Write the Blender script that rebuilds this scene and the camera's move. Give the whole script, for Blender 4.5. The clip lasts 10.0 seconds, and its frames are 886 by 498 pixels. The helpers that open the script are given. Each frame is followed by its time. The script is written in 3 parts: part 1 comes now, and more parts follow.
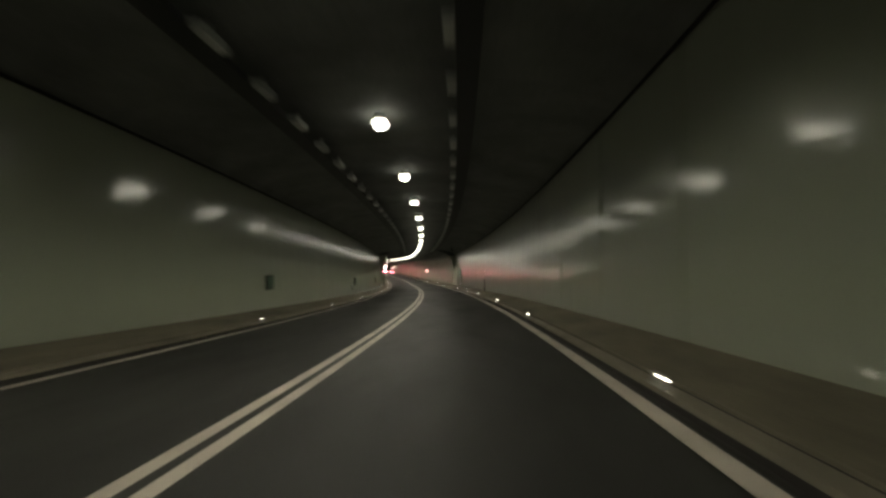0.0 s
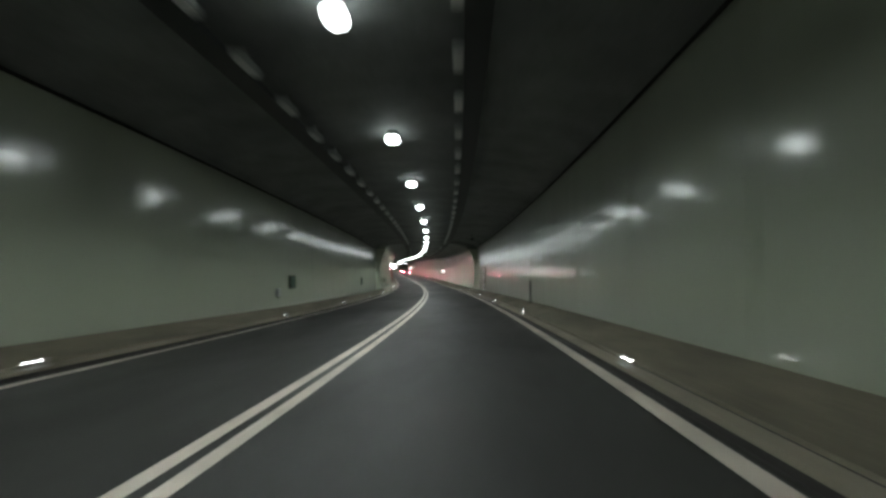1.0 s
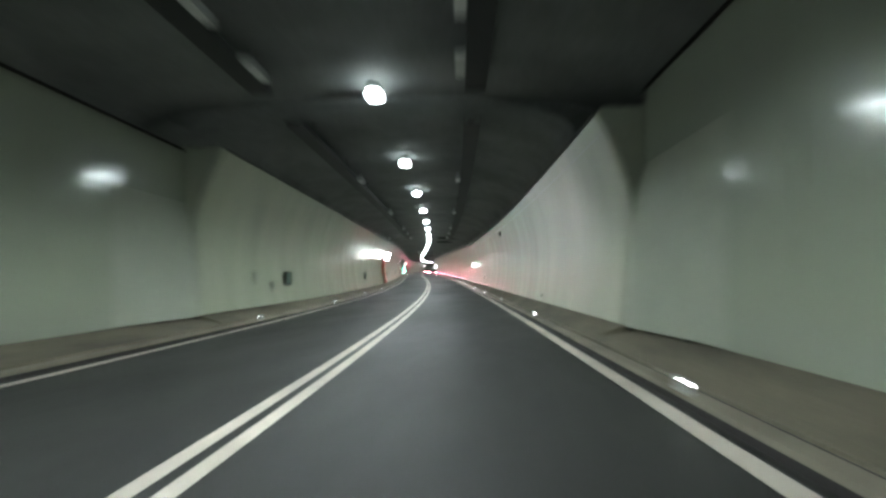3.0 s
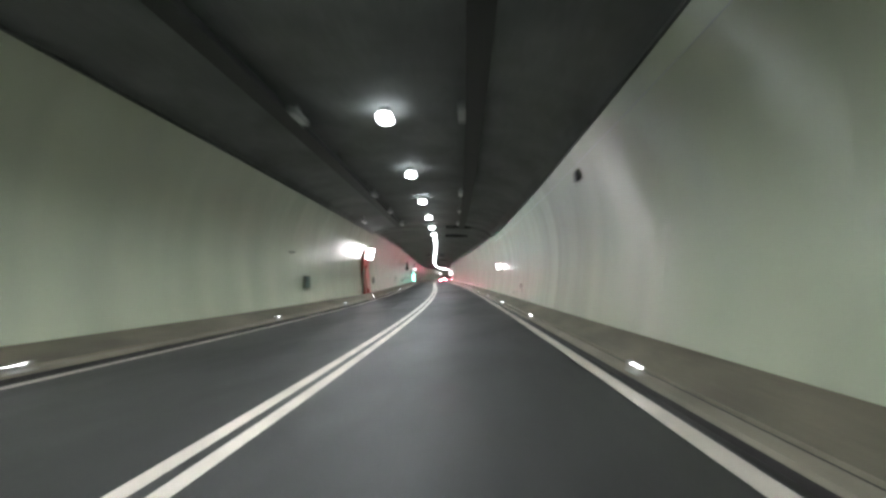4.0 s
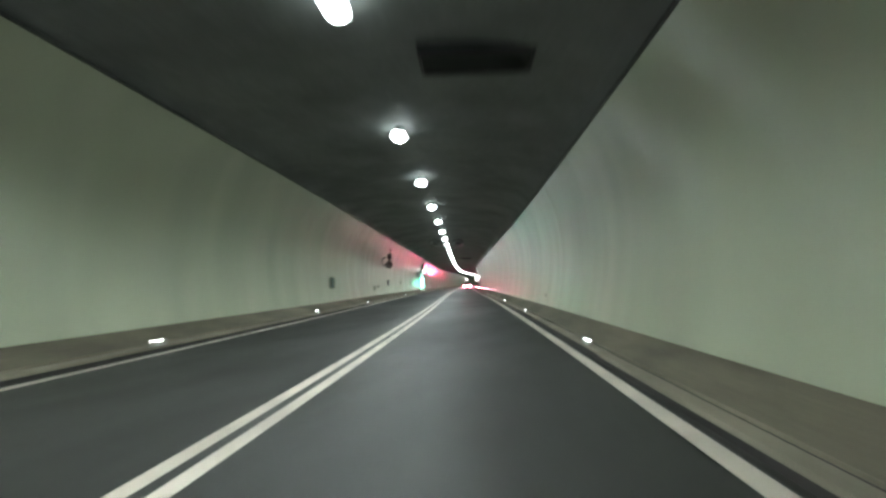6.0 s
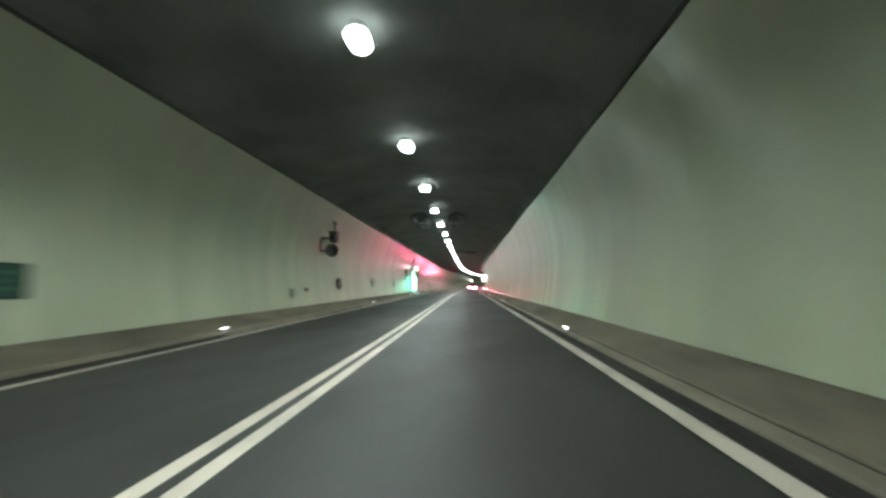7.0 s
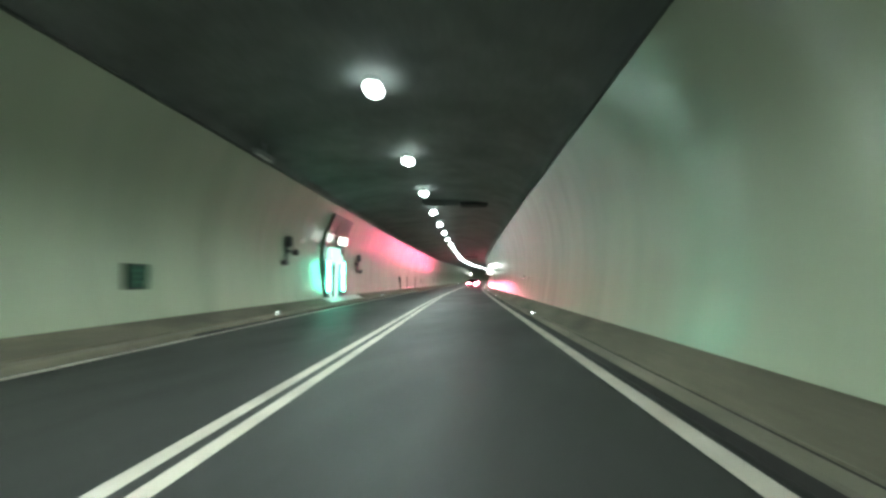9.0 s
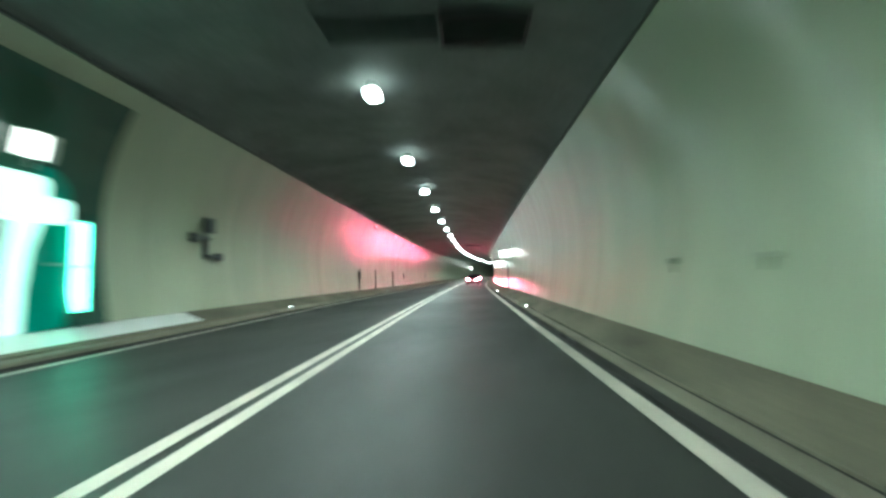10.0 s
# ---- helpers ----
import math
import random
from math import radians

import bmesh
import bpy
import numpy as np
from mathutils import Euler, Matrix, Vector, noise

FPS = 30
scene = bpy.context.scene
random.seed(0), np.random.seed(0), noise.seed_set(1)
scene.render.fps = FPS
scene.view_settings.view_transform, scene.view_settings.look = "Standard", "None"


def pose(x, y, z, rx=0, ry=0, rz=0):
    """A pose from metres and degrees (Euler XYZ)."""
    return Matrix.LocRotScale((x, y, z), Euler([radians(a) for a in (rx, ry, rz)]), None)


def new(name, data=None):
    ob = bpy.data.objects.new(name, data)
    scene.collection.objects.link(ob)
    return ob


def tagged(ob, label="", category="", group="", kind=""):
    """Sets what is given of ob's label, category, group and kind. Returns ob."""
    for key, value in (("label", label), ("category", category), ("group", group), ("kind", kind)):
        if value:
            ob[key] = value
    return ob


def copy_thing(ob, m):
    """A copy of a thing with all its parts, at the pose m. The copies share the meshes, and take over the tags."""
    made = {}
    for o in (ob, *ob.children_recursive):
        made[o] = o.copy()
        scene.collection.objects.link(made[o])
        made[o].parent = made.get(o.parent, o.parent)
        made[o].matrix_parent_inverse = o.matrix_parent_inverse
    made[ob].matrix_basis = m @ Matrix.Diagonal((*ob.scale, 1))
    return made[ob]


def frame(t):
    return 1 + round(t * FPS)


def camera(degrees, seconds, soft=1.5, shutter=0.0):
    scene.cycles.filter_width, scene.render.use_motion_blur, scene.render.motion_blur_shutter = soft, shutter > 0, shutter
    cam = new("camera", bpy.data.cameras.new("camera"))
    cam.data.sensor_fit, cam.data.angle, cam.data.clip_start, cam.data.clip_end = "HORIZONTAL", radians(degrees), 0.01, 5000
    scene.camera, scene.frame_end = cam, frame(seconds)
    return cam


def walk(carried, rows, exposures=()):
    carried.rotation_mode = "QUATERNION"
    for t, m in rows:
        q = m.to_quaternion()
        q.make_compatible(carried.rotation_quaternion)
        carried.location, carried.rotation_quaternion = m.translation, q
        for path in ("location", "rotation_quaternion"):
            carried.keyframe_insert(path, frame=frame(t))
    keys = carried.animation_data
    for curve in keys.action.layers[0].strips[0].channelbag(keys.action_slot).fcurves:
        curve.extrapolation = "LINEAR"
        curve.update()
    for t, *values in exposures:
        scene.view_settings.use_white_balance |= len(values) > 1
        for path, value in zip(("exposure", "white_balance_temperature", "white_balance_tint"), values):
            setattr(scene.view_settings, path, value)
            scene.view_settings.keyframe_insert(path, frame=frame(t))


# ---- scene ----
LENS, SECONDS = 84.06, 10.0
cam = camera(LENS, SECONDS, soft=2.8, shutter=0.7)
# seconds, x, y, z, yaw, pitch, lean to the right
ROWS = [
    (0.0, 2.035, -6.676, 1.437, 2.36, 2.18, 1.16),
    (0.5, 2.102, 1.796, 1.194, 3.58, 2.81, 1.03),
    (1.0, 1.803, 11.034, 0.968, 4.95, 2.47, 0.70),
    (1.5, 1.344, 19.826, 0.766, 6.76, 2.19, 0.68),
    (2.0, 0.318, 34.643, 0.423, 7.84, 2.11, 0.68),
    (2.5, -0.437, 43.281, 0.243, 8.22, 2.40, 0.77),
    (3.0, -1.316, 51.938, 0.080, 8.96, 2.66, 0.70),
    (3.5, -2.298, 60.643, -0.059, 10.06, 3.09, 0.54),
    (4.0, -3.425, 69.431, -0.161, 11.10, 3.65, 0.49),
    (4.5, -4.639, 78.122, -0.221, 11.78, 4.40, 0.98),
    (5.0, -5.960, 86.719, -0.239, 11.60, 5.06, 0.94),
    (5.5, -7.554, 95.996, -0.234, 13.36, 4.39, 0.68),
    (6.0, -9.215, 104.898, -0.208, 14.46, 4.51, 0.49),
    (6.5, -10.960, 113.549, -0.149, 14.89, 4.92, 0.36),
    (7.0, -12.744, 122.155, -0.071, 15.05, 4.65, 0.32),
    (7.5, -14.550, 130.704, 0.023, 14.92, 3.33, 0.26),
    (8.0, -16.384, 139.280, 0.106, 14.99, 3.70, 0.39),
    (8.5, -18.177, 147.818, 0.185, 15.06, 3.92, 0.18),
    (9.0, -19.958, 156.327, 0.259, 14.96, 4.00, 0.09),
    (9.5, -21.810, 165.270, 0.330, 14.89, 3.74, 0.32),
    (10.0, -23.687, 174.016, 0.396, 15.00, 3.41, 0.35),
]
# the picture brightens over the first second, as the clip's camera adapts
EXPOSURES = [(0.0, -1.38, 8900, 9), (0.3, -1.08, 8000, 8), (0.6, -0.81, 7200, 8), (1.0, -0.67, 6800, 6), (1.5, -0.63, 6700, 5), (2.5, 0.02, 6400, 1),
             (4.0, 0.30, 6600, 13), (5.0, 0.26, 6500, 6), (5.5, 0.23, 6500, 4), (7.0, 0.14, 6800, -1), (8.0, 0.26, 6700, -4), (9.0, 0.24, 6500, -8), (9.5, 0.21, 6500, -8), (10.0, 0.42, 6200, -16)]
walk(cam, [(t, pose(x, y, z, 90 + pitch, lean, yaw)) for t, x, y, z, yaw, pitch, lean in ROWS], EXPOSURES)

# ---- no daylight reaches this part of the tunnel ----
world = bpy.data.worlds.new("tunnel_dark")
world.use_nodes = True
world.node_tree.nodes["Background"].inputs[0].default_value = (0.01, 0.012, 0.012, 1)
world.node_tree.nodes["Background"].inputs[1].default_value = 0.0
scene.world = world
LAMP_POWER, BOARD_POWER, STUD_POWER, SIGN_POWER, GREEN_POWER, TAIL_POWER = 17.0, 5450.0, 62.0, 27.0, 11.0, 850.0
scene.view_settings.exposure = 0.0

# ---- the tunnel's line: curvature (1/km) every 16 m, grade (%) every 32 m, from S0 ----
BEND = [2.428, 2.876, 2.208, 1.817, 1.561, 1.613, 1.26, 1.155, 0.921, 0.855, -0.264, 0.267, -0.448, -0.525, -0.354, -0.465, -1.019, -1.325, -1.241, -1.062, -0.946, -0.864, -0.798, -0.745, -0.703, -0.672, -0.652, -0.642]
GRADE = [-2.812, -2.395, -1.783, -0.253, 1.03, 0.883, 0.626, 0.141, 0.716, 1.195, 0.939, 0.795, 0.709, 0.667]
STEP = 2.0
S0 = -12.32
SG = np.arange(S0, 420.0, STEP)
kap = np.interp(SG, np.arange(len(BEND)) * 16.0 + S0, BEND) * 1e-3
gra = np.interp(SG, np.arange(len(GRADE)) * 32.0 + S0, GRADE) * 1e-2


def summed(f):
    c = np.concatenate([[0.0], np.cumsum((f[1:] + f[:-1]) / 2 * STEP)])
    return c - c[6]


PSI = summed(kap)
AXX, AXY, AXZ = summed(-np.sin(PSI)), summed(np.cos(PSI)), summed(gra)
SMIN, SMAX = -12.0, 404.0
SPLIT = {1: 60.7, -1: 64.2, 0: 62.5}  # where the vault narrows, on the right, left and crown


def line(s):
    """x, y, z and heading of the road's centre at s metres."""
    return (float(np.interp(s, SG, AXX)), float(np.interp(s, SG, AXY)), float(np.interp(s, SG, AXZ)), float(np.interp(s, SG, PSI)))


def P(s, u, z):
    x, y, h, a = line(s)
    return Vector((x + u * math.cos(a), y + u * math.sin(a), h + z))


def M(s, u, z, turn=0.0):
    x, y, h, a = line(s)
    return Matrix.Translation(P(s, u, z)) @ Matrix.Rotation(a + radians(turn), 4, "Z")


# ---- materials ----
def material(name, base, rough=0.6, detail=5.0, metal=0.0, grain=30.0, vary=0.15, bump=0.1, stretch=(1, 1, 1), stain=0.0, stain_scale=0.6,
             coat=0.0, coat_rough=0.12, brush=0.0, brush_scale=(1.0, 0.3, 85.0), wave=0.0, rough_vary=0.0, island=0.0, spec=0.5, coat_ior=1.5):
    m = bpy.data.materials.new(name)
    m.use_nodes = True
    nt = m.node_tree
    n, l = nt.nodes, nt.links
    b = n["Principled BSDF"]
    tc = n.new("ShaderNodeTexCoord")
    mp = n.new("ShaderNodeMapping")
    mp.inputs["Scale"].default_value = stretch
    l.new(tc.outputs["Object"], mp.inputs["Vector"])
    if island:
        own = n.new("ShaderNodeObjectInfo")
        far = n.new("ShaderNodeVectorMath")
        far.operation = "SCALE"
        far.inputs[0].default_value = (31.0, 57.0, 0.0)
        l.new(own.outputs["Random"], far.inputs["Scale"])
        l.new(far.outputs[0], mp.inputs["Location"])
    fine = n.new("ShaderNodeTexNoise")
    fine.inputs["Scale"].default_value = grain
    fine.inputs["Detail"].default_value = 6
    l.new(mp.outputs[0], fine.inputs["Vector"])
    big = n.new("ShaderNodeTexNoise")
    big.inputs["Scale"].default_value = stain_scale
    big.inputs["Detail"].default_value = detail
    big.inputs["Roughness"].default_value = 0.65
    l.new(mp.outputs[0], big.inputs["Vector"])
    r1 = n.new("ShaderNodeMapRange")
    r1.inputs["To Min"].default_value, r1.inputs["To Max"].default_value = 1 - vary, 1 + vary
    l.new(fine.outputs["Fac"], r1.inputs["Value"])
    r2 = n.new("ShaderNodeMapRange")
    r2.inputs["From Min"].default_value, r2.inputs["From Max"].default_value = 0.35, 0.68
    r2.inputs["To Min"].default_value, r2.inputs["To Max"].default_value = 1 + 0.25 * stain, 1 - stain
    l.new(big.outputs["Fac"], r2.inputs["Value"])
    mul = n.new("ShaderNodeMath")
    mul.operation = "MULTIPLY"
    l.new(r1.outputs[0], mul.inputs[0])
    l.new(r2.outputs[0], mul.inputs[1])
    last = mul
    if island:
        oi = n.new("ShaderNodeObjectInfo")
        r3 = n.new("ShaderNodeMapRange")
        r3.inputs["To Min"].default_value, r3.inputs["To Max"].default_value = 1 - island, 1 + island
        l.new(oi.outputs["Random"], r3.inputs["Value"])
        last = n.new("ShaderNodeMath")
        last.operation = "MULTIPLY"
        l.new(mul.outputs[0], last.inputs[0])
        l.new(r3.outputs[0], last.inputs[1])
    mix = n.new("ShaderNodeVectorMath")
    mix.operation = "SCALE"
    mix.inputs[0].default_value = base
    l.new(last.outputs[0], mix.inputs["Scale"])
    l.new(mix.outputs[0], b.inputs["Base Color"])
    b.inputs["Metallic"].default_value = metal
    b.inputs["Specular IOR Level"].default_value = spec
    b.inputs["Coat Weight"].default_value = coat
    b.inputs["Coat Roughness"].default_value = coat_rough
    b.inputs["Coat IOR"].default_value = coat_ior
    b.inputs["Roughness"].default_value = rough
    if rough_vary:
        r4 = n.new("ShaderNodeMapRange")
        r4.inputs["From Min"].default_value, r4.inputs["From Max"].default_value = 0.3, 0.7
        r4.inputs["To Min"].default_value, r4.inputs["To Max"].default_value = max(rough - rough_vary, 0.03), rough + rough_vary
        l.new(big.outputs["Fac"], r4.inputs["Value"])
        l.new(r4.outputs[0], b.inputs["Roughness"])
    if brush:
        # washing-brush marks: fine lines along the wall that spread reflections up and down
        bm = n.new("ShaderNodeMapping")
        bm.inputs["Scale"].default_value = brush_scale
        l.new(tc.outputs["Object"], bm.inputs["Vector"])
        bt = n.new("ShaderNodeTexNoise")
        bt.inputs["Scale"].default_value = 1.0
        bt.inputs["Detail"].default_value = 2
        l.new(bm.outputs[0], bt.inputs["Vector"])
        bb = n.new("ShaderNodeBump")
        bb.inputs["Strength"].default_value = 1.0
        bb.inputs["Distance"].default_value = 1.0
        # slow waves in the sheet break the reflections up
        wt = n.new("ShaderNodeTexNoise")
        wt.inputs["Scale"].default_value = 1.1
        wt.inputs["Detail"].default_value = 1
        l.new((mp if island else tc).outputs[0 if island else "Object"], wt.inputs["Vector"])
        wm = n.new("ShaderNodeMath")
        wm.operation = "MULTIPLY"
        wm.inputs[1].default_value = wave
        l.new(wt.outputs["Fac"], wm.inputs[0])
        hm = n.new("ShaderNodeMath")
        hm.operation = "MULTIPLY_ADD"
        hm.inputs[1].default_value = brush
        l.new(bt.outputs["Fac"], hm.inputs[0])
        l.new(wm.outputs[0], hm.inputs[2])
        l.new(hm.outputs[0], bb.inputs["Height"])
        l.new(bb.outputs[0], b.inputs["Coat Normal"])
    if bump:
        bp = n.new("ShaderNodeBump")
        bp.inputs["Strength"].default_value = bump
        bp.inputs["Distance"].default_value = 0.02
        l.new(fine.outputs["Fac"], bp.inputs["Height"])
        l.new(bp.outputs[0], b.inputs["Normal"])
    return m


def glow(name, colour, power):
    m = bpy.data.materials.new(name)
    m.use_nodes = True
    b = m.node_tree.nodes["Principled BSDF"]
    b.inputs["Base Color"].default_value = (0.8, 0.8, 0.8, 1)
    b.inputs["Emission Color"].default_value = (*colour, 1)
    b.inputs["Emission Strength"].default_value = power
    return m


ASPHALT = material("asphalt", (0.034, 0.0335, 0.031), 0.52, grain=60, vary=0.35, bump=0.25, stain=0.35, stain_scale=0.25, stretch=(1, 0.3, 1), rough_vary=0.08, spec=0.34)
PAINT = material("road_paint", (0.62, 0.55, 0.47), 0.5, grain=45, vary=0.22, bump=0.15, stain=0.3, stain_scale=1.2)
KERB = material("kerb_concrete", (0.20, 0.178, 0.130), 0.75, grain=25, vary=0.25, bump=0.3, stain=0.45, stain_scale=0.5)
# near-black colour that stands for shade: kerb foot, duct groove, wide wall's top
SHADE_STRIP = material("gutter_grime", (0.024, 0.021, 0.018), 0.8, grain=20, vary=0.3, bump=0.2, stain=0.3)
WALKWAY = material("walkway_grime", (0.15, 0.132, 0.092), 0.8, grain=30, vary=0.35, bump=0.35, stain=0.5, stain_scale=0.9, stretch=(1, 0.35, 1))
PANEL_A = material("enamel_panel", (0.42, 0.46, 0.355), 0.28, coat=1.0, coat_rough=0.14, coat_ior=2.3, brush=0.004, brush_scale=(1.0, 0.7, 4.0), wave=0.02, spec=0.5, detail=2.0, grain=2.5, vary=0.03, bump=0.0, stretch=(1.0, 1.1, 0.22), stain=0.02, stain_scale=0.5, island=0.015)
PANEL_B = material("lining_panel", (0.51, 0.55, 0.40), 0.36, coat=1.0, coat_rough=0.15, coat_ior=1.8, brush=0.0065, brush_scale=(1.0, 0.5, 52.0), wave=0.024, spec=0.6, detail=2.0, grain=2.5, vary=0.03, bump=0.03, stretch=(1.0, 1.1, 0.22), stain=0.13, stain_scale=0.45, rough_vary=0.03, island=0.035)
VAULT_END = material("vault_end_concrete", (0.42, 0.45, 0.36), 0.6, grain=12, vary=0.08, bump=0.05, stain=0.1)
CONCRETE = material("lining_concrete", (0.22, 0.22, 0.20), 0.8, grain=12, vary=0.2, bump=0.2, stain=0.3)
CEILING = material("ceiling_concrete", (0.19, 0.20, 0.195), 0.75, grain=9, vary=0.25, bump=0.25, stain=0.35, stain_scale=0.45)
FAN = material("fan_paint", (0.11, 0.118, 0.12), 0.5, grain=20, vary=0.15, bump=0.05)
DARK = material("dark_steel", (0.03, 0.032, 0.032), 0.5, metal=0.3, grain=20, vary=0.2, bump=0.05)
PALEBOX = material("pale_grey_enamel", (0.36, 0.38, 0.31), 0.5, grain=20, vary=0.1, bump=0.03)
DOORLEAF = material("greenish_grey_door_paint", (0.22, 0.25, 0.215), 0.4, grain=12, vary=0.1, bump=0.03, stain=0.15)
DIMGREY = material("weathered_grey_paint", (0.09, 0.095, 0.09), 0.55, grain=20, vary=0.2, bump=0.05)
BLACK = material("black_plastic", (0.012, 0.012, 0.012), 0.5, grain=40, vary=0.2, bump=0.05)
STEEL = material("galvanised_steel", (0.42, 0.43, 0.43), 0.38, metal=0.85, grain=25, vary=0.15, bump=0.05)
GREY = material("grey_enamel", (0.38, 0.40, 0.39), 0.4, grain=20, vary=0.1, bump=0.03)
WHITE = material("white_enamel", (0.78, 0.79, 0.77), 0.35, grain=15, vary=0.06, bump=0.02, stain=0.08)
RED = material("red_enamel", (0.37, 0.055, 0.040), 0.4, grain=8, vary=0.1, bump=0.03, stain=0.15)
PINK = material("faded_red_panel", (0.58, 0.27, 0.21), 0.4, grain=8, vary=0.1, bump=0.03)
FADED = material("faded_notice", (0.30, 0.14, 0.12), 0.5, grain=10, vary=0.1, bump=0.02)
TRAYSTEEL = material("sooty_tray_steel", (0.055, 0.058, 0.056), 0.6, metal=0.2, grain=20, vary=0.2, bump=0.05)
BOXGREEN = material("dull_green_grey_enamel", (0.19, 0.22, 0.17), 0.5, grain=20, vary=0.12, bump=0.03)
GREEN = material("green_enamel", (0.008, 0.26, 0.20), 0.35, grain=8, vary=0.1, bump=0.03)
DKGREEN = material("dark_green_lining", (0.004, 0.06, 0.042), 0.3, coat=1.0, coat_rough=0.16, coat_ior=1.55, grain=8, vary=0.15, bump=0.05)
SIGNGREEN = material("sign_green", (0.012, 0.055, 0.032), 0.4, grain=20, vary=0.08, bump=0.02)
SIGNTEXT = material("faded_sign_bars", (0.035, 0.10, 0.07), 0.5, grain=20, vary=0.1, bump=0.02)
RUBBER = material("rubber", (0.015, 0.015, 0.015), 0.8, grain=40, vary=0.2, bump=0.1)
CARPAINT = material("dark_car_paint", (0.05, 0.045, 0.05), 0.25, metal=0.3, grain=30, vary=0.05, bump=0.0, coat=0.6)
CARWHITE = material("silver_car_paint", (0.35, 0.35, 0.36), 0.3, metal=0.5, grain=30, vary=0.05, bump=0.0, coat=0.6)
GLASS = material("dark_glass", (0.01, 0.012, 0.013), 0.08, grain=5, vary=0.02, bump=0.0)
LAMP = glow("led_diffuser", (0.86, 0.96, 1.0), LAMP_POWER)
LEDS = glow("led_board", (0.86, 0.96, 1.0), BOARD_POWER)
STUD = glow("stud_lens", (0.95, 0.98, 1.0), STUD_POWER)
SIGNDIM = glow("far_sign_face", (1.0, 0.97, 0.98), SIGN_POWER * 0.13)
SIGNLIGHT = glow("sign_face", (1.0, 0.98, 1.0), SIGN_POWER)
EXITLIGHT = glow("exit_light", (0.20, 1.0, 0.66), GREEN_POWER)
# white portal plates: their brightness is put in as weak emission
PORTAL = glow("portal_glow", (0.58, 1.0, 0.90), GREEN_POWER * 0.115)
EXITGREEN = glow("exit_green_edge", (0.01, 0.85, 0.55), GREEN_POWER * 0.10)
TAIL = glow("tail_light", (1.0, 0.13, 0.23), TAIL_POWER)


# ---- mesh helpers ----
def mesh(name, bm, mat, smooth=False):
    bmesh.ops.recalc_face_normals(bm, faces=bm.faces)
    me = bpy.data.meshes.new(name)
    bm.to_mesh(me)
    bm.free()
    for f in me.polygons:
        f.use_smooth = smooth
    me.materials.append(mat)
    return me


def part(name, bm, mat, parent, label="", smooth=False):
    ob = new(name, mesh(name, bm, mat, smooth))
    ob.parent = parent
    if label:
        tagged(ob, label)
    return ob


def box(x0, x1, y0, y1, z0, z1, bevel=0.0, bm=None):
    bm = bm or bmesh.new()
    vs = [bm.verts.new((x, y, z)) for x in (x0, x1) for y in (y0, y1) for z in (z0, z1)]
    fs = [bm.faces.new([vs[i] for i in q]) for q in ((0, 1, 3, 2), (4, 6, 7, 5), (0, 4, 5, 1), (2, 3, 7, 6), (0, 2, 6, 4), (1, 5, 7, 3))]
    if bevel:
        es = {e for f in fs for e in f.edges}
        bmesh.ops.bevel(bm, geom=list(es), offset=bevel, segments=2, affect="EDGES", profile=0.5)
    return bm


def tube(r0, r1, length, axis="Y", seg=20, caps=True, bm=None, at=(0, 0, 0)):
    bm = bm or bmesh.new()
    m = Matrix.Translation(at) @ {"Y": Matrix.Rotation(radians(-90), 4, "X"), "X": Matrix.Rotation(radians(90), 4, "Y"), "Z": Matrix.Identity(4)}[axis]
    bmesh.ops.create_cone(bm, cap_ends=caps, segments=seg, radius1=r0, radius2=r1, depth=length, matrix=m)
    return bm


def sweep(profile, s0, s1, step=2.0, closed=False):
    """A strip with the cross-section [(u, z), ...] along the road from s0 to s1."""
    bm = bmesh.new()
    count = max(1, int(round((s1 - s0) / step)))
    rings = []
    for i in range(count + 1):
        s = s0 + (s1 - s0) * i / count
        rings.append([bm.verts.new(P(s, u, z)) for u, z in profile])
    k = len(profile)
    for a, b in zip(rings, rings[1:]):
        for j in range(k if closed else k - 1):
            bm.faces.new((a[j], a[(j + 1) % k], b[(j + 1) % k], b[j]))
    if closed:
        bm.faces.new(rings[0])
        bm.faces.new(list(reversed(rings[-1])))
    return bm


def slab(profile, thick, side, s0, s1, step=2.0):
    """A closed lining of that thickness behind the inner face profile; side -1 or 1 is where its back lies."""
    back = [(u + side * thick, z) for u, z in profile]
    return sweep(list(profile) + back[::-1], s0, s1, step, closed=True)


def thing(name, s, u, z, label, category, turn=0.0, group="", kind=""):
    ob = new(name)
    ob.empty_display_size = 0.2
    ob.matrix_world = M(s, u, z, turn)
    return tagged(ob, label, category, group, kind)


def structure(name, bm, mat, label, smooth=False):
    return tagged(new(name, mesh(name, bm, mat, smooth)), label, name.split("_")[0], kind="structure")


# ---- cross-sections: half-width of the wall's inner face by height ----
def finer(prof, n=16):
    zs = np.linspace(prof[0][1], prof[-1][1], n)
    ks = np.polyfit([q[1] for q in prof], [q[0] for q in prof], 4)
    return [(float(np.polyval(ks, z)), float(z)) for z in zs]


WALL_A = finer([(5.12, 0.34), (5.13, 1.2), (5.17, 2.0), (5.215, 3.0), (5.24, 4.0), (5.26, 4.66)])
WALL_B = finer([(4.78, 0.40), (4.92, 1.2), (4.98, 2.0), (4.95, 2.8), (4.80, 3.5), (4.58, 4.1), (4.40, 4.5)])
WALL_C = finer([(4.78, 0.40), (4.92, 1.2), (4.98, 2.0), (4.95, 2.8), (4.80, 3.5), (4.56, 4.1), (4.18, 4.88)])
